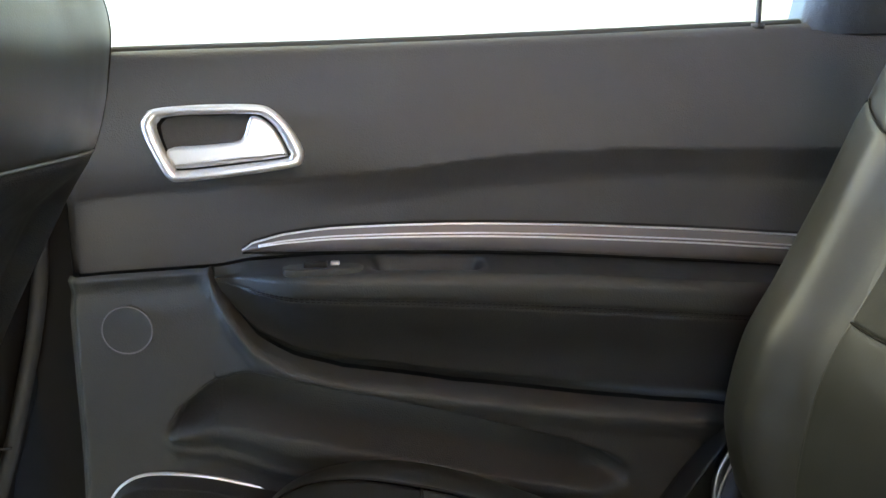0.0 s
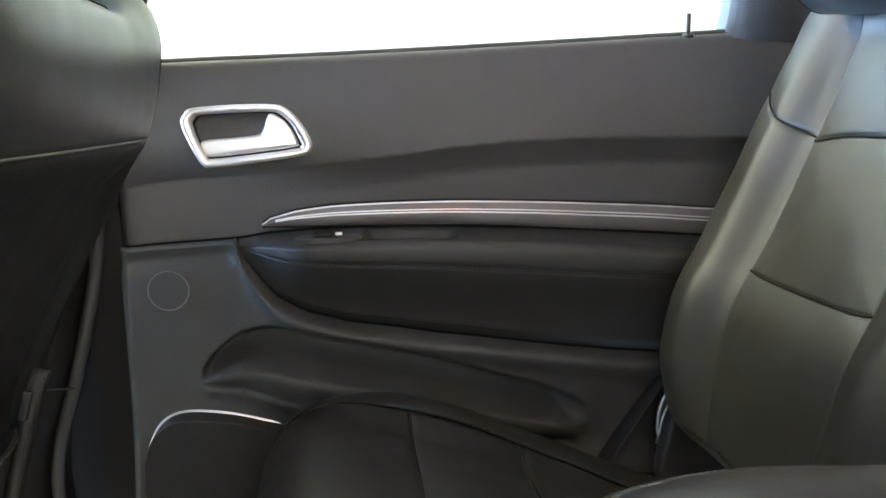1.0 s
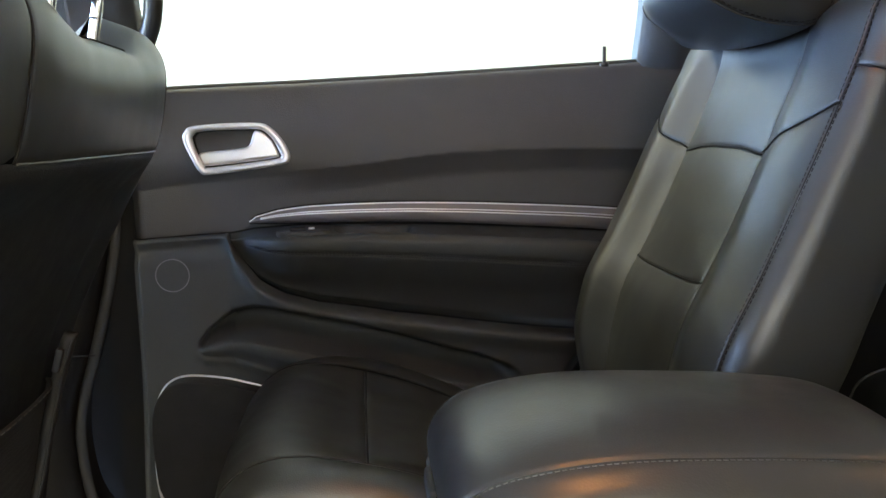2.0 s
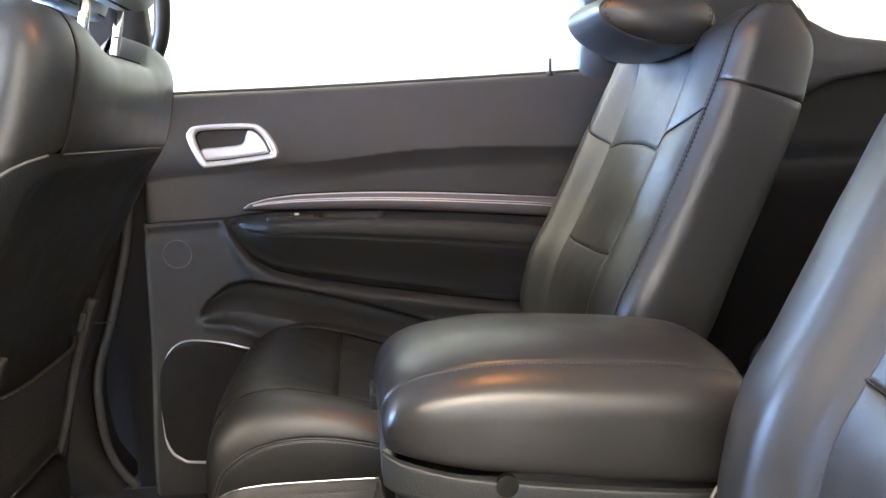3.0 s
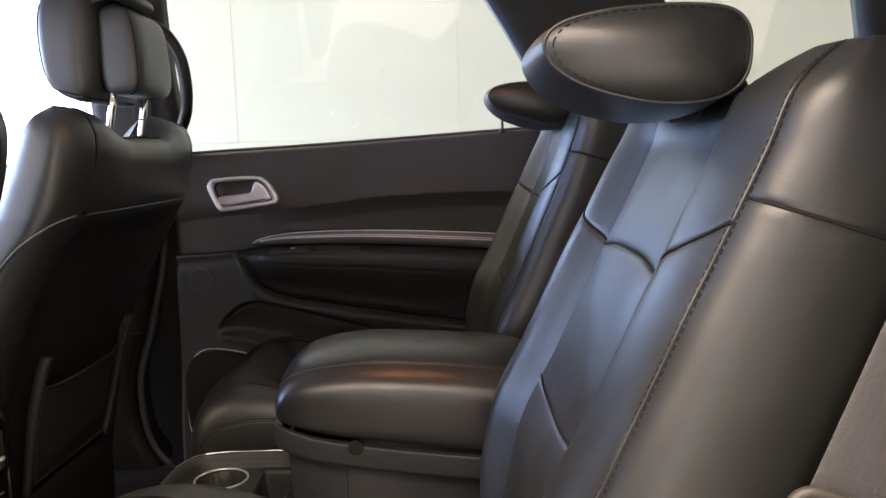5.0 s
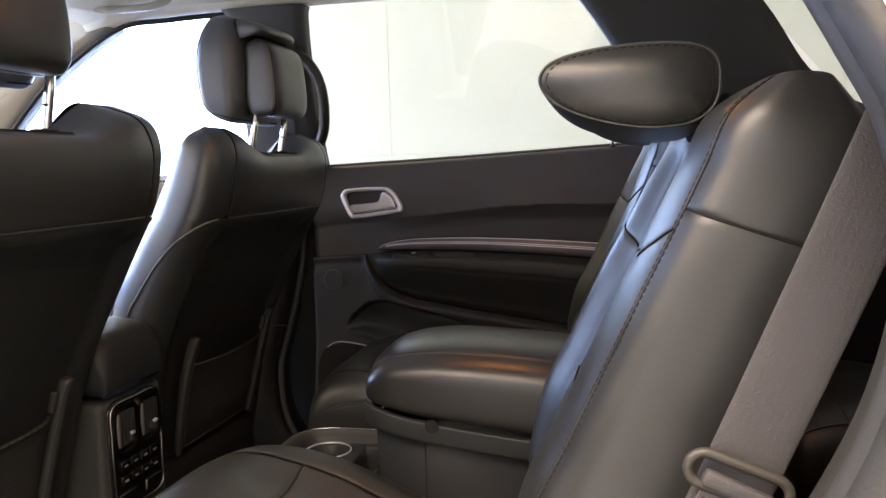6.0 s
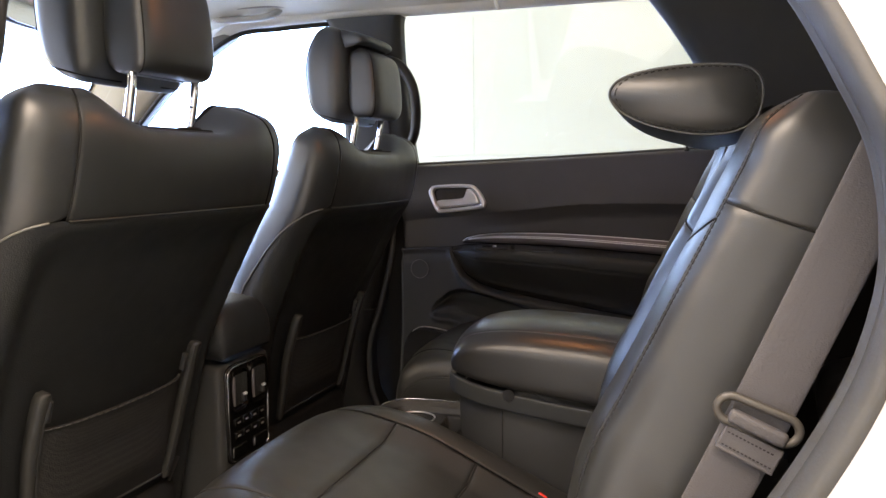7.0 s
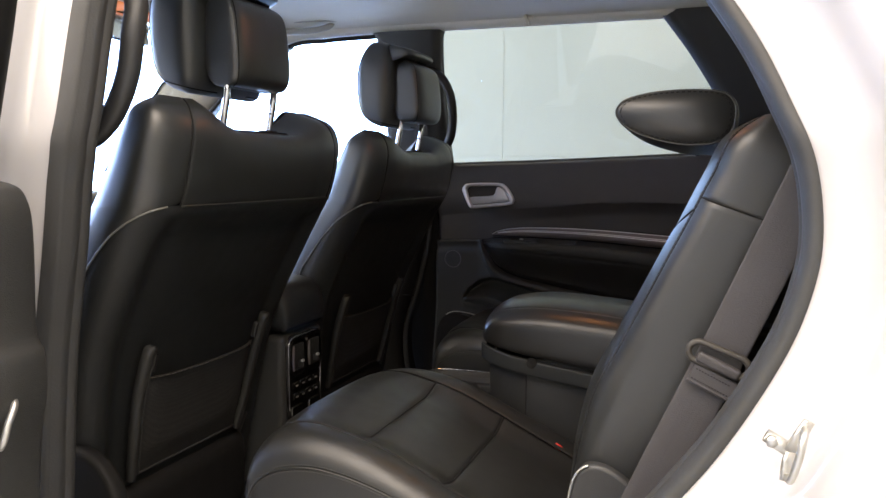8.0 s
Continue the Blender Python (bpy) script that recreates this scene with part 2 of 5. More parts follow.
def ring_slab(outer, inner, axis, a, b):
    """A frame between two outlines with as many points each, from a to b along the axis."""
    k = "xyz".index(axis)

    def full(q, c):
        r = list(q)
        r.insert(k, c)
        return r
    rows = [[full(q, a) for q in outer], [full(q, b) for q in outer], [full(q, b) for q in inner], [full(q, a) for q in inner]]
    me = sheet(rows, close_u=True, close_v=True)
    me.polygons.foreach_set("use_smooth", [False] * len(me.polygons))
    return me


def loop(pts, n=60):
    """A smooth closed outline through points."""
    p = np.asarray(pts, float)
    q = np.vstack([p[-1], p, p[0], p[1]])
    t = np.linspace(1 / (len(q) - 1), (len(p) + 1) / (len(q) - 1), n, endpoint=False)
    return cr(t, q)


def squircle(theta, n):
    c, s = np.cos(theta), np.sin(theta)
    return np.sign(c) * np.abs(c) ** (2 / n), np.sign(s) * np.abs(s) ** (2 / n)


def rad(*a):
    return [radians(x) for x in a]


# ---- the hall ----
def hall():
    part("floor", box((12, 10, 0.2), (-0.5, 0, -0.1), 0), CONCRETE, kind="structure")
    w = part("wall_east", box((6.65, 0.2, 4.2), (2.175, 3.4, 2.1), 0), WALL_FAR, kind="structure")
    # unseen, hangs low to keep the blue sky out of the far seat's reflections
    part("sky_block_over_gate", box((5.33, 0.2, 2.0), (-3.815, 3.4, 3.22), 0), WALL, kind="structure")
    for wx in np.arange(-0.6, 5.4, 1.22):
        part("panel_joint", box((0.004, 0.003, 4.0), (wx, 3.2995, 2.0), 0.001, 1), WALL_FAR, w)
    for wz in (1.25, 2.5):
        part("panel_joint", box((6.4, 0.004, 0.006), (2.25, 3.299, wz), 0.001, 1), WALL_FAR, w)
    part("backdrop", box((5.9, 0.02, 4.0), (-3.9, 3.62, 1.9), 0), SKY, kind="structure")
    part("wall_west", box((12, 0.2, 4.2), (-0.5, -5.1, 2.1), 0), WALL, kind="structure")
    part("wall_south", box((0.2, 8.5, 4.2), (5.5, -0.85, 2.1), 0), WALL, kind="structure")
    # the hall is open ahead of the car: added glow panels, dim blue and pale, blue sky above
    part("backdrop", box((0.02, 3.8, 4.4), (-6.9, -3.4, 2.1), 0), BLUE_GLOW, kind="structure")
    part("backdrop", box((0.02, 5.2, 1.7), (-6.9, 1.11, 0.75), 0), PALE_GLOW, kind="structure")
    part("backdrop", box((0.02, 5.2, 4.4), (-6.9, 1.11, 3.81), 0), SKY, kind="structure")
    # unseen, added to block the upper sky ahead of the car
    part("sky_block_over_front", box((0.2, 8.6, 1.6), (-5.0, -0.85, 3.40), 0), WALL, kind="structure")
    part("ceiling", box((10.6, 8.6, 0.1), (0.3, -0.85, 4.25), 0), WALL, kind="structure")


hall()


# ---- second row seats ----
def line(fn, s, v, n=80, lift=0.0, sign=1):
    """Points along a line on a surface; s and v are numbers or pairs."""
    t = np.linspace(0, 1, n)
    a = cr(t, np.atleast_1d(s)[:, None])[:, 0] if np.ndim(s) else np.full(n, s)
    b = cr(t, np.atleast_1d(v)[:, None])[:, 0] if np.ndim(v) else np.full(n, v)
    p = fn(a, b)
    if lift:
        e = 1e-3
        nn = np.cross(fn(a + e, b) - fn(a - e, b), fn(a, b + e) - fn(a, b - e)) * sign
        p = p + lift * nn / np.maximum(np.linalg.norm(nn, axis=1, keepdims=True), 1e-9)
    return p


def shell(front, back, widths, yc, n=4.2, dip=0.0, dip_at=(0.42, 0.72), extra=None, n2=None):
    """A padded body: front and back outlines in x and z, half widths, a hollow along the middle of its front."""
    def fn(s, v):
        f, b, w = cr(v, front), cr(v, back), cr(v, np.asarray(widths)[:, None])[..., 0]
        g, h = squircle(s, n)
        if n2:
            g2, h2 = squircle(s, n2)
            g, h = np.where(np.sin(s) < 0, g2, g), np.where(np.sin(s) < 0, h2, h)
        hollow = dip * (1 - smooth(np.abs(g), *dip_at)) * smooth(h, 0.3, 0.8) * (1 - 0.75 * smooth(v, 0.74, 1.0))
        c, t = (f + b) / 2, (f - b) / 2
        size = np.maximum(np.linalg.norm(t, axis=-1), 1e-4)
        h = h - hollow / np.maximum(size, 0.03)
        p = np.stack([c[..., 0] + t[..., 0] * h, yc + w * g, c[..., 1] + t[..., 1] * h], -1)
        if extra is not None:
            p = extra(p, g, h, v)
        return p
    return fn


def headrest_pod(seat, yc):
    far = yc > 0
    sag = 0.003
    outline = loop([(0.648, 1.250), (0.662, 1.266), (0.70, 1.276), (0.75, 1.279), (0.790, 1.275), (0.807, 1.262), (0.811, 1.240), (0.806, 1.212), (0.785, 1.195), (0.745, 1.192), (0.70, 1.202), (0.668, 1.217), (0.652, 1.233)], 64)
    if far:
        # folded a little less far than the near one
        a = radians(4)
        d = (outline - np.array((0.80, 1.235))) * np.array((1.04, 0.96))
        outline = np.stack([0.80 + d[:, 0] * math.cos(a) + d[:, 1] * math.sin(a), 1.243 - d[:, 0] * math.sin(a) + d[:, 1] * math.cos(a)], 1)
    mid = outline.mean(0)

    def fn(s, v):
        k = (np.asarray(s) * 64).astype(int) % 64
        q = outline[k]
        y = (np.asarray(v) - 0.5) * 2
        shrink = 1 - 0.05 * np.abs(y) ** 3
        p = mid + (q - mid) * np.stack([shrink, shrink - 0.12 * y ** 2], -1)
        inner = smooth(y, 0.1, 1.0) * smooth(mid[0] + 0.03 - q[..., 0], 0.0, 0.10)
        p = p + np.stack([0.034 * inner, 0.008 * inner], -1)
        belly = sag * (1 - y ** 2) * smooth(mid[1] - q[..., 1], 0.0, 0.03)
        return np.stack([p[..., 0], yc + 0.132 * y, p[..., 1] - belly], -1)
    s = np.arange(65) / 64
    rows = [fn(s, np.full(65, v)) for v in np.linspace(0, 1, 25)]
    head = part("headrest", sheet(rows), LEATHER_REAR, seat, "black leather headrest folded forward")
    for side in (0, 1):
        sg = -1 if side == 0 else 1
        edge = fn(s, np.full(65, float(side)))
        c = edge.mean(0)
        cap = []
        for r in (1.0, 0.985, 0.96, 0.93, 0.86, 0.7, 0.5, 0.3, 0.1, 0.0):
            ring = c + (edge - c) * r
            ring[:, 1] += sg * (0.017 * (1 - r ** 2.4) - (0.0012 if 0.98 < r < 0.99 else 0))
            cap.append(ring)
        part("end_panel", sheet(cap), LEATHER_REAR, head)
        ring = c + (edge - c) * 0.92
        ring[:, 1] += sg * 0.0035
        part("stitching", stitches(ring, 0.0040, 0.0032, 0.0005), THREAD, head)
        part("piping", tube(edge[:-1], 0.0014, 8, closed=True), LEATHER_REAR, head)
    part("headrest_hinge", box((0.050, 0.11, 0.040), (0.812, yc, 1.208), 0.012, 3, Matrix.Rotation(radians(-25), 4, "Y")), BLACK, seat, "black plastic headrest hinge")


def second_row_seat(yc, outboard, label):
    seat = thing("second_row_seat", label, "car seat", "second row seats", at=(0.45, yc, 0.42))
    front = [(0.600, 0.72), (0.612, 0.80), (0.632, 0.883), (0.667, 0.952), (0.713, 1.048), (0.747, 1.119), (0.772, 1.173), (0.793, 1.216), (0.840, 1.243)]
    back = [(0.70, 0.66), (0.735, 0.735), (0.778, 0.83), (0.806, 0.90), (0.850, 1.0), (0.880, 1.07), (0.903, 1.135), (0.910, 1.190), (0.876, 1.240)]
    widths = [0.207, 0.242, 0.254, 0.252, 0.25, 0.25, 0.25, 0.248, 0.232]

    # the far backrest stands a little more upright than the near one
    push, rise, side_at = (0.018, 0.015, 0.712) if yc > 0 else (0.012, -0.007, 0.672)

    def crown(p, g, h, v):
        p[..., 2] -= 0.020 * (1 - smooth(np.abs(g), 0.45, 0.75)) * smooth(v, 0.80, 1.0)
        p[..., 2] += rise * smooth(v, 0.35, 1.0)
        p[..., 0] -= 0.6 * max(rise, 0) * smooth(v, 0.35, 1.0)
        p[..., 0] -= push * smooth(g, 0.45, 0.66) * smooth(h, -0.2, 0.6) * smooth(v, 0.0, 0.15) * (1 - smooth(v, 0.5, 0.95))
        return p
    fn = shell(front, back, widths, yc, n=4.2, dip=0.017, dip_at=(0.40, 0.66), extra=crown, n2=7.0)
    a, b = 38, 80
    mid, low = 0.545, 0.335
    core = [fn(np.linspace(0, 2 * math.pi, 49), np.full(49, v)) for v in np.linspace(0, 1, 30)]
    c = np.asarray(core)
    part("backrest_core", sheet(c - 0.005 * normals(c, 1)), LEATHER_REAR, seat)

    def across(s):
        return np.abs(np.asarray(s) - math.pi / 2) / radians(90)

    def between(lo, hi):
        """The surface between two seam lines lo(s) and hi(s)."""
        return lambda s, t: fn(s, lo(s) + (hi(s) - lo(s)) * np.asarray(t))

    def foot(s):
        return 0.02 + 0 * np.asarray(s)

    def head_line(s):
        return 0.99 + 0 * np.asarray(s)

    def low_seam(s):
        return low - 0.008 * (1 - (across(s) / (1 - b / 90)) ** 2)

    def mid_seam(s):
        return mid + 0.006 * np.cos(across(s) / (1 - b / 90) * math.pi)

    def bolster_seam(s):
        return mid + 0.09 * np.clip((across(s) - 1 + b / 90) / (40 / 90), 0, 1)

    def side_seam(s):
        return side_at + 0 * np.asarray(s)
    for name, lo, hi in (("lower_centre_panel", foot, low_seam), ("middle_centre_panel", low_seam, mid_seam), ("upper_centre_panel", mid_seam, head_line)):
        part(name, panel(between(lo, hi), rad(b, 180 - b), (0, 1), 34, 30, 0.0016, 0.0045, 0.004, wrinkle=0.0014), LEATHER_REAR, seat)
    a2 = 16
    for s in ((a2, b), (180 - b, 180 - a)):
        part("lower_bolster", panel(between(foot, bolster_seam), rad(*s), (0, 1), 24, 44, 0.0016, 0.0045, 0.002, wrinkle=0.0012), LEATHER_REAR, seat)
        part("upper_bolster", panel(between(bolster_seam, head_line), rad(*s), (0, 1), 24, 26, 0.0016, 0.0045, 0.002, wrinkle=0.0005), LEATHER_REAR, seat)
    for s in ((-40, a2), (180 - a, 220)):
        part("lower_side_panel", panel(between(foot, side_seam), rad(*s), (0, 1), 20, 44, 0.0012, 0.004, wrinkle=0.0007), LEATHER_REAR, seat)
        part("upper_side_panel", panel(between(side_seam, head_line), rad(*s), (0, 1), 20, 26, 0.0020, 0.005, wrinkle=0.0008), LEATHER_REAR, seat)
    part("back_panel", panel(fn, rad(220, 320), (0.0, 0.99), 30, 40, 0.003, 0.006), PLASTIC, seat)
    for s in (180 - a, a2):
        part("seam", tube(line(fn, radians(s), (0.03, 0.985), 90, -0.0012), 0.0012, 6), THREAD, seat)
        for d, w in ((1.8, 0.0004), (-1.8, 0.0003)):
            part("stitching", stitches(line(fn, radians(s + d), (0.03, 0.985), 160, 0.0002), 0.0042, 0.0022, w), THREAD, seat)
    for s in ((a2, -38), (180 - a, 218)):
        part("seam", tube(line(fn, (radians(s[0]), radians(s[1])), side_at, 40, -0.0006), 0.0009, 6), THREAD, seat)
    for s in ((a2, b), (180 - b, 180 - a)):
        t = np.radians(np.linspace(*s, 30))
        part("seam", tube(fn(t, bolster_seam(t)), 0.0010, 6), THREAD, seat)
    t = np.radians(np.linspace(b, 180 - b, 40))
    for seam in (mid_seam, low_seam):
        part("seam", tube(fn(t, seam(t)), 0.0011, 6), THREAD, seat)
    # cushion
    top = [(0.125, 0.585), (0.106, 0.645), (0.102, 0.688), (0.117, 0.736), (0.162, 0.769), (0.235, 0.778), (0.33, 0.754), (0.45, 0.698), (0.58, 0.636), (0.70, 0.590)]
    bot = [(x, 0.53) for x in (0.14, 0.16, 0.19, 0.22, 0.26, 0.31, 0.39, 0.48, 0.58, 0.70)]

    def sunk(p, g, h, v):
        # the middle lies lower than the side bolsters, but not at the straight front edge
        p[..., 2] -= 0.034 * (1 - smooth(np.abs(g), 0.42, 0.92)) * smooth(h, 0.2, 0.8) * smooth(p[..., 0], 0.135, 0.275)
        return p
    cf = shell(top, bot, [0.225, 0.238, 0.246, 0.25, 0.25, 0.25, 0.25, 0.25, 0.25, 0.24], yc, n=5.0, extra=sunk)
    c = np.asarray([cf(np.linspace(0, 2 * math.pi, 49), np.full(49, v)) for v in np.linspace(0, 1, 30)])
    part("cushion_core", sheet(c - 0.009 * normals(c, 1)), BLACK, seat)
    a, b2 = 13, 66
    for name, v in (("front_seat_panel", (0.0, 0.605)), ("middle_seat_panel", (0.605, 0.745)), ("rear_seat_panel", (0.745, 1.0))):
        part(name, panel(cf, rad(b2, 180 - b2), v, 34, 26, 0.0036, 0.009, 0.004, edges="lrbt" if v[0] else "lrt", wrinkle=0.0012), LEATHER_SEAT, seat)
    for s in ((a, b2), (180 - b2, 180 - a)):
        part("cushion_bolster", panel(cf, rad(*s), (0.0, 1.0), 18, 60, 0.0016, 0.005, 0.002, edges="lr", wrinkle=0.0008), LEATHER_SEAT, seat)
    for s in ((-30, a), (180 - a, 210)):
        part("cushion_side", panel(cf, rad(*s), (0.0, 1.0), 14, 60, 0.0016, 0.005, edges="lr", wrinkle=0.0006), LEATHER_SEAT, seat)
    for s in (a, 180 - a):
        part("piping", tube(line(cf, radians(s), (0.12, 0.97), 120, 0.0006), 0.0017, 6), LEATHER_REAR, seat)
        for d in (-2.2, 2.2):
            part("stitching", stitches(line(cf, radians(s + d), (0.14, 0.97), 160, 0.0002), 0.0040, 0.0026, 0.0005), STITCH, seat)
    for v in (0.605, 0.745):
        part("seam", tube(line(cf, (radians(b2), radians(180 - b2)), v, 60, -0.0022), 0.0016, 6), THREAD, seat)
    for s in (b2, 180 - b2):
        part("seam", tube(line(cf, radians(s), (0.02, 0.97), 120, -0.0004), 0.0011, 6), THREAD, seat)
    headrest_pod(seat, yc)
    # hinge covers, foot and buckle
    for side in (-1, 1):
        y0 = yc + side * 0.245
        pts = [(0.622, 0.600), (0.628, 0.672), (0.639, 0.707), (0.651, 0.727), (0.672, 0.742), (0.705, 0.735), (0.745, 0.70), (0.78, 0.64), (0.70, 0.58)]
        if yc < 0:
            pts = [(0.622, 0.60), (0.618, 0.69), (0.622, 0.745), (0.633, 0.777), (0.657, 0.788), (0.69, 0.775), (0.74, 0.73), (0.78, 0.66), (0.70, 0.60)]
        cover = part("hinge_cover", slab([tuple(q) for q in loop(pts, 40)], "y", y0 - 0.014, y0 + 0.014, 0.006, 3), PLASTIC_GREY, seat, "grey plastic hinge cover")
        part("hinge_rim", tube([(q[0], y0 + side * 0.013, q[1]) for q in loop(pts, 40)][3:17], 0.0018, 6), METAL, cover)
    part("seat_base", box((0.46, 0.42, 0.16), (0.42, yc, 0.47), 0.02, 3), BLACK, seat)
    yb = yc - outboard * 0.20
    buckle = part("buckle", box((0.028, 0.05, 0.07), (0.500, yb, 0.610), 0.006, 3, Matrix.Rotation(radians(28), 4, "Y")), BLACK, seat, "black seat belt buckle with a red button")
    part("release_button", box((0.016, 0.034, 0.010), (0.516, yb, 0.648), 0.002, 2, Matrix.Rotation(radians(28), 4, "Y")), RED, buckle)
    return seat


second_row_seat(0.41, 1, "black leather second row seat beside the closed door, headrest folded forward")
second_row_seat(-0.41, -1, "black leather second row seat beside the open doorway, headrest folded forward")


# ---- centre console between the second row seats ----
def rear_console():
    con = thing("centre_console", "black padded console box with chrome-edged cup holders between the seats", "console", at=(0.4, 0, 0.42))
    top = [(0.331, 0.818), (0.326, 0.843), (0.336, 0.869), (0.368, 0.889), (0.44, 0.900), (0.54, 0.897), (0.62, 0.890), (0.675, 0.879), (0.69, 0.85)]
    bot = [(0.333, 0.814), (0.345, 0.808), (0.365, 0.802), (0.40, 0.794), (0.46, 0.785), (0.55, 0.773), (0.62, 0.766), (0.67, 0.762), (0.69, 0.76)]
    fn = shell(top, bot, [0.108, 0.116, 0.124, 0.131, 0.135, 0.135, 0.135, 0.13, 0.12], 0.0, n=2.5, n2=10.0)
    lid = part("lid", panel(fn, rad(-50, 48), (0.0, 1.0), 30, 40, 0.0010, 0.004), LEATHER_SOFT, con, "padded black leather lid")
    part("lid_top", panel(fn, rad(48, 132), (0.0, 1.0), 40, 40, 0.0010, 0.004, 0.001), LEATHER_SOFT, lid)
    part("lid_side", panel(fn, rad(132, 230), (0.0, 1.0), 30, 40, 0.0010, 0.004), LEATHER_SOFT, lid)
    for s in (46, 134):
        part("stitching", stitches(line(fn, radians(s), (0.1, 0.95), 100, -0.0001), 0.003, 0.002, 0.0004), LEATHER, lid)
    rim = []
    for v in np.linspace(0.0, 0.97, 30):
        x, z = cr(v, bot)
        w = cr(v, np.array([0.112, 0.120, 0.126, 0.132, 0.135, 0.135, 0.135, 0.13, 0.12])[:, None])[0]
        rim.append((x, w, z))
    prof = [(0.93, -0.0022), (0.992, -0.0024), (1.0, -0.0029), (1.003, -0.0047), (1.003, -0.008), (0.998, -0.029), (0.994, -0.033), (0.975, -0.0345), (0.80, -0.036)]
    left = [[(x - 0.004 * (k > 0.9), -w * k, z + dz) for x, w, z in rim] for k, dz in prof]
    right = [[(x - 0.004 * (k > 0.9), w * k, z + dz) for x, w, z in rim] for k, dz in prof]
    tray = part("lid_base", sheet(left), VINYL, con, "black plastic lower edge of the lid")
    part("lid_base", sheet(right), VINYL, con)
    part("front_edge", box((0.012, 0.215, 0.030), (0.334, 0, 0.798), 0.005, 3), PLASTIC, tray)
    cyl = bmesh.new()
    bmesh.ops.create_cone(cyl, cap_ends=True, segments=20, radius1=0.0105, radius2=0.0105, depth=0.006, matrix=Matrix.Translation((0.441, -0.134, 0.7825)) @ Matrix.Rotation(radians(90), 4, "X"))
    part("latch_button", cyl, PIANO, con, "round black latch button")
    part("front_latch", box((0.010, 0.05, 0.018), (0.325, 0.0, 0.83), 0.004, 3), BLACK, con)
    # body below the lid, slightly narrower downwards
    bodyf = [(0.345, 0.785), (0.350, 0.66), (0.355, 0.43)]
    outl = [[(x0, -0.108, z), (0.44, -0.116, z), (0.66, -0.116, z), (0.68, 0.0, z), (0.66, 0.116, z), (0.44, 0.116, z), (x0, 0.108, z), (x0 - 0.004, 0.0, z)] for x0, z in bodyf]
    body = part("body", sheet(outl, close_u=True), PLASTIC_GREY, con, "dark grey vinyl sides with a vertical seam")
    part("seam", box((0.002, 0.003, 0.34), (0.425, -0.1155, 0.60), 0.0005, 1), BLACK, body)
    part("seam", box((0.002, 0.003, 0.34), (0.425, 0.1155, 0.60), 0.0005, 1), BLACK, body)
    # cup holder tray in front
    o = loop([(0.126, 0.0), (0.130, 0.060), (0.150, 0.098), (0.19, 0.112), (0.26, 0.114), (0.322, 0.113), (0.332, 0.108), (0.335, 0.06), (0.335, 0.0), (0.335, -0.06), (0.332, -0.108), (0.322, -0.113), (0.26, -0.114), (0.19, -0.112), (0.150, -0.098), (0.130, -0.060)], 160)
    c = o.mean(0)

    def rg(k, z):
        return [(*(c + (q - c) * k), z) for q in o]
    tray = part("cup_tray", sheet([rg(0.97, 0.43), rg(1.0, 0.60), rg(1.0, 0.682), rg(0.985, 0.688), rg(0.95, 0.688), rg(0.925, 0.684), rg(0.91, 0.676)], close_u=True), PLASTIC, con, "black cup holder tray with a chrome rim")
    rows = []
    for k in np.linspace(0.91, 0.005, 60):
        p = c + (o - c) * k
        z = 0.676 - 0.012 * smooth(0.91 - k, 0.0, 0.05) + np.zeros(len(p))
        for y in (-0.054, 0.054):
            z = z - 0.060 * (1 - smooth(np.hypot(p[:, 0] - 0.200, p[:, 1] - y), 0.0375, 0.0405))
        slot = np.maximum(np.abs(p[:, 0] - 0.288) / 0.024, np.abs(p[:, 1]) / 0.085)
        rows.append(np.stack([p[:, 0], p[:, 1], z - 0.055 * (1 - smooth(slot, 0.92, 1.04))], -1))
    part("tray_floor", sheet(rows, close_u=True), VINYL, tray, "satin black tray with two round wells and a slot")
    part("chrome_rim", tube([(*(c + (q - c) * 0.965), 0.6885) for q in o], 0.0021, 8, closed=True, flat=0.6), CHROME, tray, "chrome rim")
    for y in (-0.054, 0.054):
        part("cup_ring", tube([(0.200 + 0.041 * math.cos(k * math.pi / 18), y + 0.041 * math.sin(k * math.pi / 18), 0.6655) for k in range(36)], 0.0017, 8, closed=True), SATIN, tray, "chrome cup holder ring")


rear_console()


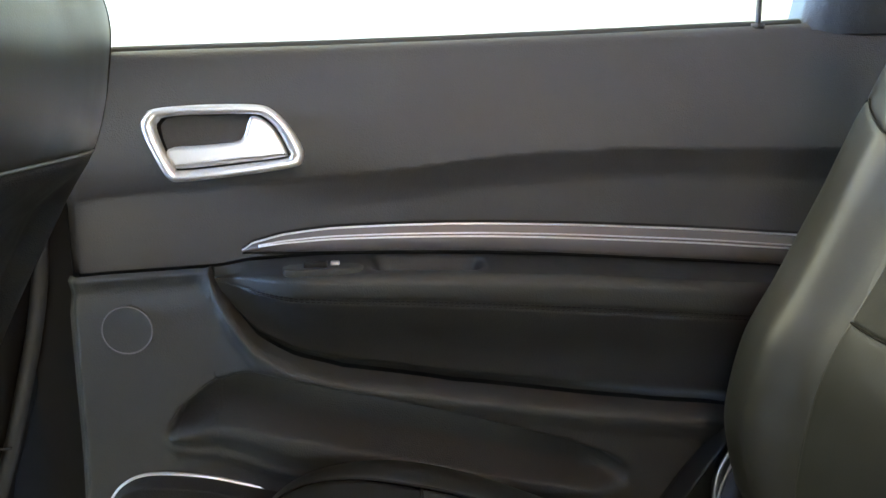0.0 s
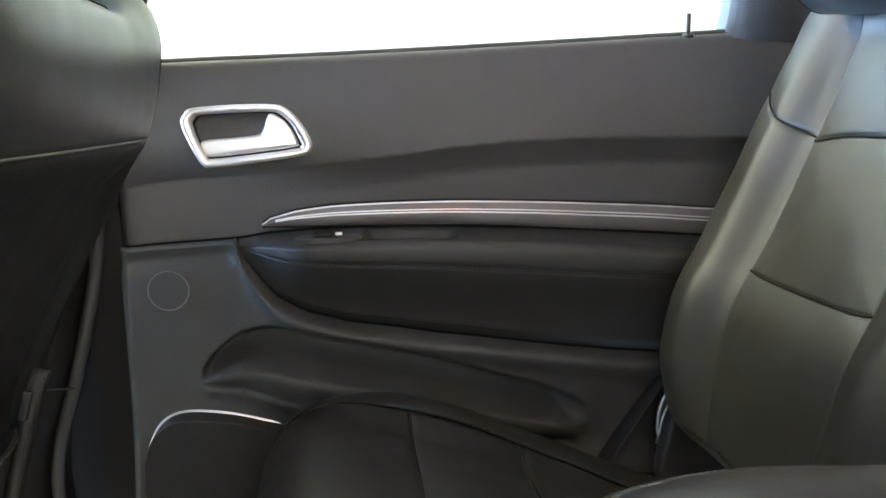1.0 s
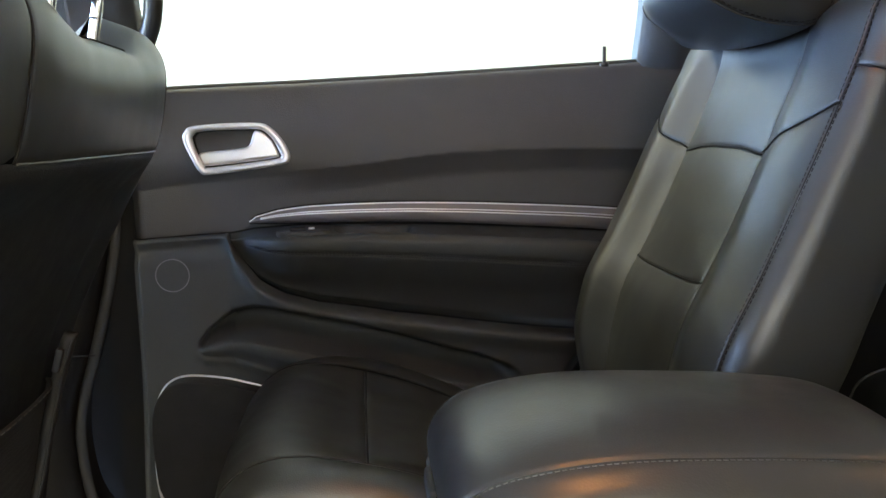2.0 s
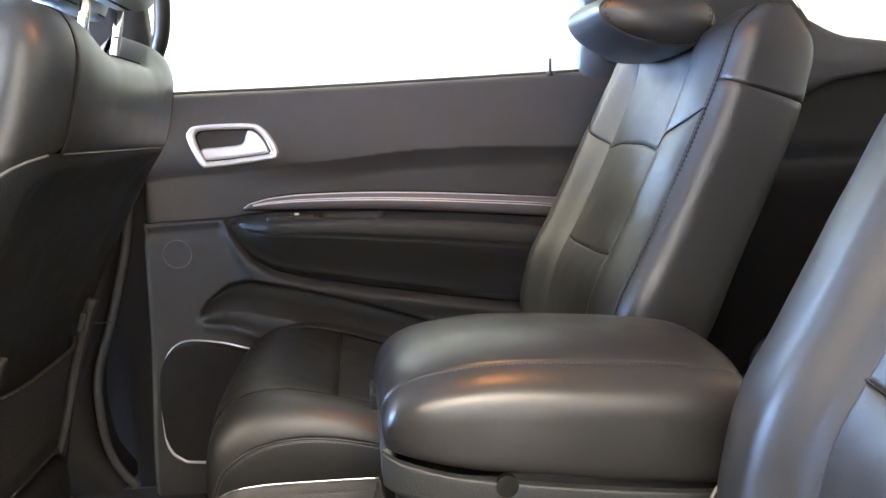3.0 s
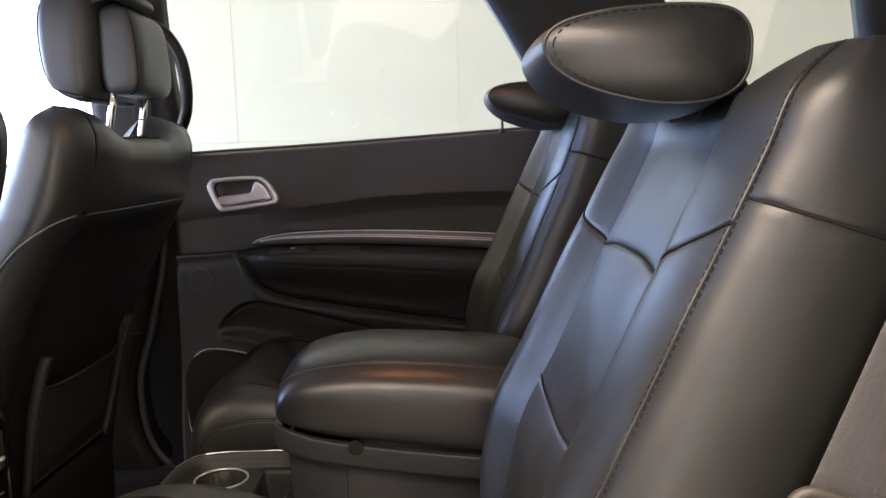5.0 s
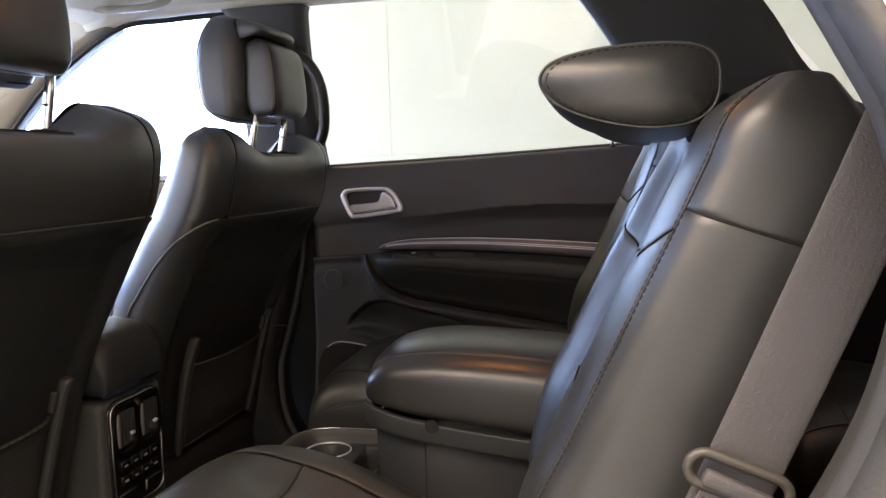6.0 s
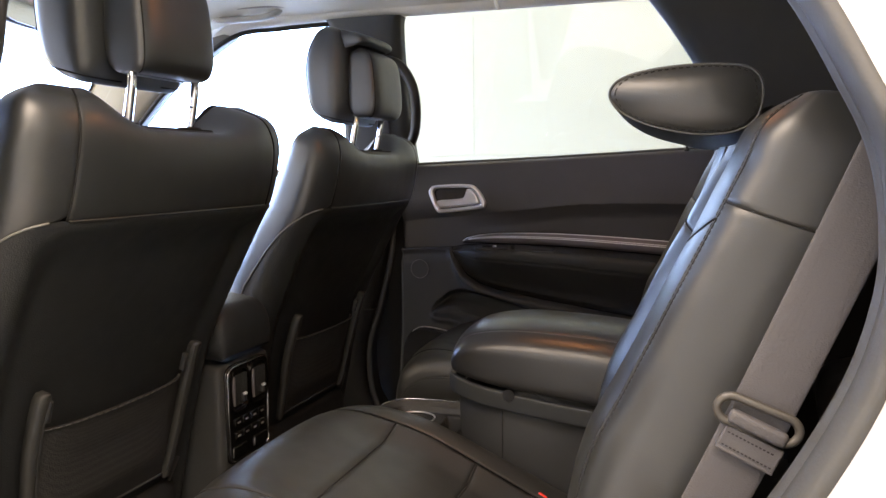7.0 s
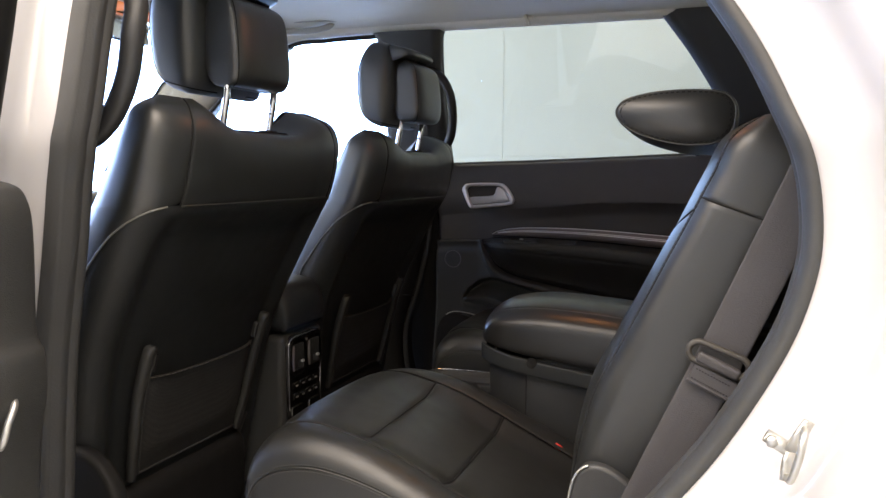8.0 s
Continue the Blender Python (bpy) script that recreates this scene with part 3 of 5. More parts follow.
# ---- front seats ----
def front_seat(yc, label):
    seat = thing("passenger_seat" if yc > 0 else "driver_seat", label, "car seat", "front seats", at=(-0.4, yc, 0.42))
    rear = [(-0.205, 0.49), (-0.185, 0.62), (-0.166, 0.73), (-0.138, 0.84), (-0.086, 0.95), (-0.033, 1.05), (-0.002, 1.11), (0.013, 1.17), (0.016, 1.222), (-0.004, 1.260), (-0.052, 1.280)]
    front = [(-0.41, 0.49), (-0.385, 0.62), (-0.352, 0.73), (-0.328, 0.84), (-0.298, 0.95), (-0.246, 1.05), (-0.205, 1.11), (-0.166, 1.17), (-0.133, 1.222), (-0.103, 1.260), (-0.064, 1.281)]
    widths = [0.262, 0.274, 0.286, 0.297, 0.307, 0.312, 0.312, 0.310, 0.303, 0.286, 0.236]
    yh = yc + (0.012 if yc > 0 else -0.012)

    def crown(p, g, h, v):
        # the side bolsters close in towards the front
        p[..., 1] = yc + (p[..., 1] - yc) * (1 - 0.08 * smooth(h, -0.45, 0.95) * (1 - 0.8 * smooth(v, 0.60, 0.95)))
        low = 1 - smooth(np.abs(g), 0.26, 0.70)
        p[..., 2] -= 0.048 * low * smooth(v, 0.76, 0.98)
        p[..., 0] -= 0.010 * low * smooth(v, 0.67, 0.86) * smooth(-h, -0.2, 0.5)
        p[..., 0] -= 0.026 * (1 - smooth(np.abs(g), 0.70, 0.88)) * smooth(-h, 0.3, 0.8) * (1 - smooth(v, 0.493, 0.576))
        return p
    fn = shell(front, rear, widths, yc, n=2.8, n2=3.8, dip=0.02, extra=crown)
    vt = 0.590
    c = np.asarray([fn(np.linspace(0, 2 * math.pi, 49), np.full(49, v)) for v in np.linspace(0, 1, 30)])
    part("backrest_core", sheet(c - 0.009 * normals(c, 1)), BLACK, seat)
    reach = [(0.0, 92), (0.33, 91), (0.42, 89.5), (0.47, 87), (0.51, 82), (0.545, 74), (0.567, 66), (0.582, 57), (0.590, 47), (0.595, 40), (0.605, 38), (1.0, 38)]

    def backfn(s, v):
        return fn(radians(270) + np.asarray(s) * np.radians(yx(v, reach)), v)

    def sidefn(side):
        def g(s, v):
            lim = np.radians(yx(v, reach))
            a, b = (math.radians(144), math.radians(270) - lim) if side else (math.radians(-90) + lim, math.radians(36))
            return fn(a + (b - a) * np.asarray(s), v)
        return g
    part("back_shell", panel(backfn, (-1, 1), (0.0, vt), 60, 40, 0.0018, 0.005, wrinkle=0.0004), VINYL, seat, "matt black vinyl back panel")
    part("upper_back_panel", panel(fn, rad(232, 308), (vt, 1.0), 50, 44, 0.0018, 0.005, 0.001, edges="lrb", wrinkle=0.0008), LEATHER, seat)
    for side in (0, 1):
        part("lower_side_bolster", panel(sidefn(side), (0, 1), (0.0, 0.3465), 24, 26, 0.0016, 0.005, 0.001, wrinkle=0.0009), LEATHER, seat)
        part("side_bolster", panel(sidefn(side), (0, 1), (0.3465, 1.0), 30, 70, 0.0016, 0.005, 0.001, edges="lrb", wrinkle=0.0009), LEATHER, seat)
    part("front_panel", panel(fn, rad(36, 144), (0.0, 1.0), 40, 60, 0.002, 0.006, 0.001, edges="lrb", wrinkle=0.0008), LEATHER, seat)
    for side in (-1, 1):
        part("piping", tube(line(backfn, float(side), (0.02, vt), 60, 0.0006), 0.0018, 6), PIPING, seat, "pale grey piping")
    part("piping", tube(line(fn, (radians(233), radians(307)), vt, 60, 0.0), 0.0018, 6), LEATHER, seat)
    for s in (144, 232, 308, 396):
        part("seam", tube(line(fn, radians(s), (vt, 0.985), 50, -0.0004), 0.0013, 6), THREAD, seat)
    tray = loop([(-0.082, -0.088), (-0.035, -0.096), (-0.006, -0.086), (-0.002, 0.0), (-0.006, 0.086), (-0.035, 0.096), (-0.082, 0.088), (-0.088, 0.0)], 48)
    pad = part("post_panel", slab([(x, yh + y) for x, y in tray], "z", 1.205, 1.2305, 0.006, 3), LEATHER, seat)
    part("seam", tube([(-0.044 + (x + 0.044) * 0.93, yh + y * 0.95, 1.2306) for x, y in tray], 0.0012, 6, closed=True), THREAD, pad)
    # headrest in two parts on chrome posts
    back_tilt = 0.022 if yc > 0 else 0.0

    def tilted(pts):
        return [(p + back_tilt, q - 0.014) for p, q in pts]
    hf = tilted([(-0.112, 1.312), (-0.146, 1.328), (-0.170, 1.360), (-0.178, 1.43), (-0.168, 1.485), (-0.140, 1.524), (-0.112, 1.533)])
    hb = tilted([(-0.106, 1.310), (-0.080, 1.309), (-0.066, 1.335), (-0.062, 1.41), (-0.064, 1.470), (-0.080, 1.517), (-0.106, 1.533)])
    hfn = shell(hf, hb, [0.088, 0.110, 0.121, 0.124, 0.121, 0.108, 0.080], yh, n=3.8)
    head = part("headrest", panel(hfn, rad(-90, 90), (0, 1), 60, 40, 0.0, 0.01), LEATHER, seat, "black leather headrest in two parts")
    part("rear_half", panel(hfn, rad(90, 270), (0, 1), 60, 40, 0.0, 0.01), LEATHER, head)
    for lo in (-80, 120):
        part("seam", tube(line(hfn, (radians(lo), radians(lo + 70), radians(lo + 140)), 0.22, 60, 0.0003), 0.0012, 6), THREAD, head)
    for side in (28, 152):
        part("seam", tube(line(hfn, radians(side), (0.22, 0.97), 60, 0.0002), 0.0010, 6), THREAD, head)
    rf = tilted([(-0.040, 1.322), (-0.062, 1.325), (-0.076, 1.350), (-0.076, 1.42), (-0.072, 1.466), (-0.045, 1.483)])
    rb = tilted([(-0.034, 1.322), (-0.006, 1.325), (0.007, 1.350), (0.005, 1.41), (-0.006, 1.462), (-0.039, 1.483)])
    rfn = shell(rf, rb, [0.070, 0.084, 0.090, 0.090, 0.087, 0.072], yh, n=5.0)
    pad = part("rear_pad", panel(rfn, rad(-90, 270), (0, 1), 90, 40, 0.0, 0.01, wrinkle=0.0006), LEATHER, head)
    part("seam", tube(line(rfn, radians(214), (0.12, 0.9), 50, 0.0002), 0.0010, 6), THREAD, pad)
    uf = tilted([(-0.088, 1.478), (-0.092, 1.492), (-0.092, 1.510), (-0.086, 1.522)])
    ub = tilted([(-0.036, 1.488), (-0.018, 1.496), (-0.030, 1.512), (-0.080, 1.525)])
    ufn = shell(uf, ub, [0.090, 0.094, 0.093, 0.084], yh, n=4.6)
    part("hood", panel(ufn, rad(-90, 270), (0, 1), 90, 20, 0.0, 0.01), LEATHER, head)
    for dy in (-0.075, 0.075):
        post = part("headrest_post", tube([(-0.046, yh + dy, 1.19), (-0.044, yh + dy, 1.235), (-0.034, yh + dy, 1.285), (-0.028, yh + dy, 1.335)], 0.0068, 12), CHROME, seat, "chrome headrest post")
        for k in ((1.268,) if dy > 0 else ()):
            part("notch", tube([(-0.0395 + (k - 1.26) * 0.2, yh + dy, k), (-0.0390 + (k - 1.26) * 0.2, yh + dy, k + 0.003)], 0.0072, 10), BLACK, post)
        part("post_collar", slab([tuple(q) for q in loop([(-0.046 + 0.016 * math.cos(k), yh + dy + 0.024 * math.sin(k)) for k in np.arange(0, 6.28, 0.7)], 24)], "z", 1.220, 1.2375, 0.003), BLACK, seat)
    # pocket of mesh cloth between hard side arms
    def at(dy, z, off=0.0):
        k = np.interp(z, [q[1] for q in rear], [q[0] for q in rear])
        return (k - 0.020 + off, yc + dy, z)
    rows = []
    for z in np.linspace(0.605, 0.793, 22):
        w = 0.172 - 0.012 * (1 - smooth(z, 0.60, 0.70))
        bulge = 0.014 * smooth(z, 0.60, 0.66) + 0.006 * smooth(z, 0.70, 0.79)
        rows.append([at(dy, z - 0.006 * (1 - (dy / w) ** 2) * smooth(z, 0.70, 0.79), 0.002 + bulge * (1 - (dy / w) ** 6)) for dy in np.linspace(-w, w, 33)])
    pocket = part("pocket", sheet(rows), NET, seat, "black mesh cloth map pocket")
    part("elastic_hem", tube([Vector(q) + Vector((0.001, 0, 0)) for q in rows[-1]], 0.0032, 8), FABRIC, pocket)
    part("stitching", stitches([Vector(q) + Vector((0.0042, 0, 0.0006)) for q in rows[-1]], 0.010, 0.006, 0.0007), STITCH, pocket)
    part("lower_hem", tube([Vector(q) + Vector((0.001, 0, 0)) for q in rows[0]], 0.0026, 8), PLASTIC_GREY, pocket)
    for side in (-1, 1):
        path = cr(np.linspace(0, 1, 26), [at(side * 0.163, 0.598, 0.006), at(side * 0.172, 0.66, 0.011), at(side * 0.180, 0.75, 0.014), at(side * 0.181, 0.82, 0.017), at(side * 0.180, 0.856, 0.018)])
        blade = []
        for k, q in enumerate(path):
            f = k / 25
            w = (0.0075 + 0.0035 * f) * (1 - 0.45 * smooth(np.array(f), 0.93, 1.0))
            d = 0.006 + 0.002 * f
            blade.append([q + np.array((d * v, w * u, -0.25 * d * v)) for u, v in ((-1, -1), (-1, 0.5), (-0.75, 1), (0.75, 1), (1, 0.5), (1, -1))])
        blade = [[np.mean(blade[0], axis=0)] * 6] + blade + [[np.mean(blade[-1], axis=0)] * 6]
        arm = part("pocket_arm", sheet(blade, close_u=True), PLASTIC, seat, "black plastic pocket side arm")
        part("edge_line", tube([q + np.array((0.007, -side * 0.0095, 0)) for q in path[2:-2]], 0.0014, 6), PLASTIC_GREY, arm)
        part("bag_hook", box((0.010, 0.009, 0.034), at(side * 0.160, 0.822, 0.016), 0.003, 3, Matrix.Rotation(radians(16), 4, "Y")), PLASTIC_GREY, seat, "small grey plastic bag hook")
    tab = [(0.190, 0.628), (0.206, 0.622), (0.176, 0.585), (0.168, 0.588)]
    part("strap_tab", slab([(yc + y, z) for y, z in tab], "x", at(0, 0.61)[0] + 0.004, at(0, 0.61)[0] + 0.008, 0.001, 1), PLASTIC_GREY, seat, "small grey strap tab")
    # seat bottom
    part("seat_base", box((0.52, 0.44, 0.18), (-0.46, yc, 0.50), 0.05, 4), BLACK, seat)
    cush = shell([(-0.80, 0.56), (-0.82, 0.62), (-0.78, 0.68), (-0.6, 0.69), (-0.3, 0.66), (-0.22, 0.62)], [(-0.78, 0.52)] + [(x, 0.52) for x in (-0.76, -0.7, -0.55, -0.3, -0.22)], [0.23, 0.245, 0.25, 0.25, 0.245, 0.23], yc, n=4, dip=0.02)
    part("cushion", sheet([cush(np.linspace(0, 2 * math.pi, 49), np.full(49, v)) for v in np.linspace(0, 1, 30)]), LEATHER, seat)
    if yc < 0:
        part("release_lever", box((0.030, 0.022, 0.045), (-0.112, -0.632, 1.189), 0.006, 3, Matrix.Rotation(radians(25), 4, "Y")), BLACK, seat, "black plastic backrest lever")
        part("hinge_cover", slab([tuple(q) for q in loop([(-0.30, 0.56), (-0.32, 0.64), (-0.25, 0.70), (-0.16, 0.68), (-0.12, 0.60), (-0.18, 0.53)], 36)], "y", yc - 0.290, yc - 0.255, 0.012, 4), BLACK, seat)
    if yc > 0:
        # the passenger seat is set lower
        seat.location.z -= 0.020
    return seat


front_seat(0.376, "black leather front passenger seat with mesh pocket on its back")
front_seat(-0.376, "black leather driver seat with mesh pocket on its back")


# ---- console between the front seats ----
def front_console():
    con = thing("front_console", "black console between the front seats with rear climate controls", "console", at=(-0.4, 0, 0.42))
    part("body", box((0.55, 0.19, 0.36), (-0.43, 0, 0.60), 0.015, 3), PLASTIC, con)
    fn = shell([(-0.142, 0.80), (-0.138, 0.84), (-0.150, 0.885), (-0.19, 0.905), (-0.3, 0.912), (-0.42, 0.91)], [(-0.16, 0.785)] + [(x, 0.782) for x in (-0.17, -0.19, -0.22, -0.3, -0.42)], [0.085, 0.09, 0.095, 0.098, 0.10, 0.10], 0, n=3.6)
    part("armrest_lid", sheet([fn(np.linspace(0, 2 * math.pi, 49), np.full(49, v)) for v in np.linspace(0, 1, 24)], close_u=False), VINYL, con, "padded black armrest lid")
    x = -0.150
    o = loop([(-0.072, 0.770), (0.0, 0.775), (0.072, 0.770), (0.079, 0.72), (0.077, 0.62), (0.070, 0.575), (0.0, 0.570), (-0.070, 0.575), (-0.077, 0.62), (-0.079, 0.72)], 48)
    i = np.asarray(o) * [0.95, 1] + [0, 0]
    i = np.stack([i[:, 0], 0.672 + (i[:, 1] - 0.672) * 0.965], 1)
    face = part("control_panel", slab([tuple(q) for q in o], "x", x - 0.02, x, 0.004), PIANO, con, "glossy black rear climate panel with chrome edge")
    part("chrome_edge", tube([(x + 0.001, *q) for q in i], 0.0015, 6, closed=True), CHROME, face)
    for dy in (-0.036, 0.036):
        part("vent_frame", ring_slab([(dy + q[0], q[1]) for q in loop([(-0.030, 0.76), (0.030, 0.76), (0.030, 0.685), (-0.030, 0.685)], 32)], [(dy + q[0] * 0.86, 0.7225 + (q[1] - 0.7225) * 0.9) for q in loop([(-0.030, 0.76), (0.030, 0.76), (0.030, 0.685), (-0.030, 0.685)], 32)], "x", x, x + 0.006), PIANO, face)
        for k in range(5):
            part("vent_slat", box((0.012, 0.0022, 0.062), (x + 0.001, dy - 0.020 + k * 0.010, 0.7225), 0.0006, 1, Matrix.Rotation(radians(25), 4, "Z")), BLACK, face)
        part("thumb_wheel", box((0.008, 0.006, 0.060), (x + 0.003, dy - 0.024, 0.7225), 0.002, 2), GLOSS, face)
        knob = part("vent_knob", box((0.012, 0.010, 0.016), (x + 0.008, dy + 0.004, 0.706), 0.003, 2), PLASTIC_GREY, face)
        part("knob_face", box((0.006, 0.010, 0.005), (x + 0.013, dy + 0.004, 0.7135), 0.001, 1, Matrix.Rotation(radians(35), 4, "Y")), SATIN, knob)
    for k, (dy, z) in enumerate(((-0.045, 0.655), (-0.015, 0.655), (0.015, 0.655), (0.045, 0.655), (-0.045, 0.628), (-0.015, 0.628), (0.015, 0.628), (0.045, 0.628))):
        b = part("button", box((0.006, 0.022, 0.016), (x + 0.001, dy, z), 0.002, 2), PIANO, face)
        part("mark", box((0.001, 0.010, 0.003), (x + 0.0045, dy, z), 0, 1), PIPING, b)
    for dy in (-0.04, 0.04):
        part("socket", box((0.006, 0.05, 0.022), (x + 0.001, dy, 0.596), 0.003, 2), PIANO, face)


front_console()

BELT = [(-1.3, 1.135), (-0.6, 1.155), (-0.10, 1.176), (0.2, 1.187), (0.407, 1.196), (0.70, 1.210), (0.95, 1.222)]


def side_y(z):
    """Half width of the cabin above the window sill."""
    return 0.778 - 0.33 * (np.asarray(z) - 1.2)


# ---- far rear door ----
def rear_door():
    door = thing("rear_door", "closed black rear door panel with silver handle and chrome-lined trim strip", "car door", at=(0.4, 0.80, 0.42))
    crease = [(-0.12, 1.012), (-0.04, 1.023), (0.13, 1.036), (0.263, 1.048), (0.40, 1.063), (0.544, 1.068), (0.714, 1.066), (0.95, 1.055)]
    arm_top = [(-0.12, 0.936), (-0.05, 0.940), (0.065, 0.945), (0.10, 0.951), (0.20, 0.955), (0.40, 0.949), (0.70, 0.928), (0.95, 0.905)]
    arm_low = [(0.060, 0.932), (0.068, 0.915), (0.081, 0.896), (0.106, 0.866), (0.146, 0.844), (0.201, 0.827), (0.329, 0.804), (0.552, 0.771), (0.669, 0.755), (0.95, 0.718)]
    x0, x1 = -0.096, 0.95
    xs = np.linspace(x0, x1, 160)
    # upper panel
    t = np.concatenate([np.linspace(0, 0.98, 70), [0.985, 0.99, 0.995, 1.0, 1.0, 1.0]])
    X, T = np.meshgrid(xs, t)
    zb, zc, zl = yx(X, BELT), yx(X, crease), yx(X, arm_top)
    Z = zl + (zb - zl) * T
    a = (Z - zc) / np.maximum(zb - zc, 1e-3)
    fade = smooth(X, -0.02, 0.34)
    above = 0.742 + 0.026 * (1 - fade) * (1 - np.clip(a * 2.5, 0, 1)) ** 2 + 0.036 * np.clip(a, 0, 1) ** 1.3
    below = 0.742 + 0.026 * (1 - fade) + 0.026 * fade * smooth(-(Z - zc), -0.012, 0.040) + 0.004 * smooth(-(Z - zc), 0.03, 0.10)
    Y = np.where(Z > zc, above, below)
    edge = np.clip((T - 0.96) / 0.04, 0, 1)
    Y = Y + 0.010 * edge ** 3
    Y[-2:] += np.array([[0.012], [0.05]])
    Y = Y + 0.012 * (1 - smooth(X, x0, x0 + 0.012))
    part("upper_panel", sheet(np.stack([X, Y, Z], -1)), PLASTIC_UP, door, "charcoal soft plastic upper panel")
    # armrest: shelf, rounded edge, padded face
    xa = np.concatenate([np.linspace(0.061, 0.15, 40), np.linspace(0.155, x1, 120)])
    rows = []
    for k in np.linspace(0, 1, 60):
        za, zl = yx(xa, arm_top), np.minimum(yx(xa, arm_low), yx(xa, arm_top) - 0.008)
        p = 0.060 * smooth(xa, 0.055, 0.17)
        if k < 0.35:
            f = k / 0.35
            y, z = 0.762 - p * f, za - 0.002 - 0.010 * f
            cup = smooth(xa, 0.232, 0.250) * (1 - smooth(xa, 0.345, 0.363)) * math.exp(-((f - 0.42) / 0.30) ** 4)
            z = z - 0.020 * cup
        else:
            f = (k - 0.35) / 0.65
            r = math.sin(min(f / 0.10, 1) * math.pi / 2)
            ztop = za - 0.012
            y = 0.762 - p - 0.007 * r + 0.78 * p * smooth(np.full_like(xa, f), 0.14, 0.96) + 0.010 * smooth(np.full_like(xa, f), 0.90, 1.0)
            z = ztop + (zl - ztop) * (f ** 1.05)
            seam = math.exp(-((f - 0.27) / 0.012) ** 2)
            y = y + 0.0025 * seam
        rows.append(np.stack([xa, y, z], -1))
    arm = part("armrest", sheet(rows), ARMREST, door, "padded black vinyl armrest with a stitched seam")
    for f in (0.255, 0.285):
        za, zl = yx(xa, arm_top), yx(xa, arm_low)
        ok = xa > 0.10
        zz = za - 0.012 + (zl - za + 0.012) * (f ** 1.05)
        yy = 0.762 - 0.060 * smooth(xa, 0.055, 0.17) * (1 - 0.78 * smooth(np.full_like(xa, f), 0.14, 0.96)) - 0.0072
        part("stitching", stitches(np.stack([xa, yy, zz], -1)[ok], 0.004, 0.002, 0.0005), THREAD, arm)
    # lower panel with the map pocket
    pocket = [(0.000, 0.752), (0.005, 0.768), (0.016, 0.785), (0.054, 0.814), (0.107, 0.826), (0.187, 0.812), (0.323, 0.775), (0.466, 0.730), (0.515, 0.708), (0.56, 0.68)]
    xs = np.concatenate([np.linspace(x0, 0.2, 130), np.linspace(0.203, x1, 150)])
    t = np.linspace(0, 1, 190)
    X, T = np.meshgrid(xs, t)
    zt = np.where(X < 0.060, yx(X, arm_top), np.minimum(yx(X, arm_low), yx(X, arm_top) - 0.008))
    Z = 0.40 + (zt - 0.40) * T
    Y = 0.742 - 0.040 * smooth(0.75 - Z, 0.0, 0.3) - 0.026 * smooth(X, 0.045, 0.16) * smooth(Z, 0.62, 0.74)
    down = zt - Z
    Y = Y + 0.036 * (1 - np.sqrt(np.clip(1 - (1 - np.clip(down / 0.013, 0, 1)) ** 2, 0, 1))) * smooth(X, 0.050, 0.070) + 0.010 * (1 - np.clip(down / 0.005, 0, 1)) ** 2 * (1 - smooth(X, 0.055, 0.075))
    Y = Y - (0.015 * np.exp(-(np.maximum(down - 0.013, 0) / 0.020) ** 2)) * smooth(X, 0.04, 0.09)
    Y = Y + 0.010 * np.exp(-((down - 0.020) / 0.014) ** 2) * (1 - smooth(X, 0.04, 0.08))
    zp = yx(np.clip(X, 0.0, 0.56), pocket)
    zq = yx(np.clip(X, 0.0, 0.56), [(0.0, 0.7515), (0.010, 0.745), (0.03, 0.741), (0.068, 0.736), (0.112, 0.723), (0.20, 0.702), (0.35, 0.664), (0.50, 0.640), (0.56, 0.640)])
    wide = np.maximum(zp - zq, 1e-3)
    f = (zp - Z) / wide
    inside = smooth(X, -0.002, 0.008) * (1 - smooth(X, 0.49, 0.545)) * smooth(wide, 0.0, 0.05)
    scoop = np.where(f < 0.16, smooth(f, -0.04, 0.16), np.cos(np.clip((f - 0.16) / 0.46, 0, 1) * math.pi / 2))
    belly = np.sin(np.clip((f - 0.42) / 0.58, 0, 1) * math.pi)
    Y = Y + inside * (0.056 * scoop - 0.016 * belly)
    rim = np.exp(-((Z - zq + 0.006) / 0.010) ** 2) * smooth(X, -0.01, 0.01) * (1 - smooth(X, 0.3, 0.5))
    Y = Y - 0.007 * rim
    Y = Y + 0.014 * (1 - smooth(X, x0, x0 + 0.012))
    part("lower_panel", sheet(np.stack([X, Y, Z], -1)), PLASTIC, door, "dark grained plastic lower panel with map pocket")
    # speaker grille with its chrome line
    gl = [(0.40, 0.60), (0.30, 0.645), (0.20, 0.670), (0.105, 0.688), (0.044, 0.704), (-0.015, 0.711), (-0.046, 0.702), (-0.064, 0.678), (-0.073, 0.640), (-0.072, 0.575), (-0.064, 0.515), (-0.040, 0.488), (-0.005, 0.480), (0.15, 0.470), (0.40, 0.46)]
    pts = cr(np.linspace(0, 1, 90), gl)

    def gy(z):
        return 0.742 - 0.040 * smooth(0.75 - z, 0.0, 0.3)
    part("chrome_line", tube([(x, gy(z) - 0.006, z) for x, z in pts], 0.0028, 8), SATIN, door, "thin chrome line round the speaker")
    part("grille", slab([(x, z) for x, z in pts], "y", 0.700, 0.735, 0.002), FABRIC, door, "black speaker grille")
    # tweeter
    ring = [(-0.032 + 0.0265 * math.cos(k), 0.880 + 0.0265 * math.sin(k)) for k in np.linspace(0, 6.2832, 48, endpoint=False)]
    tw = part("tweeter", slab(ring, "y", 0.7375, 0.760, 0.001), PLASTIC, door, "round tweeter cover with a thin silver ring")
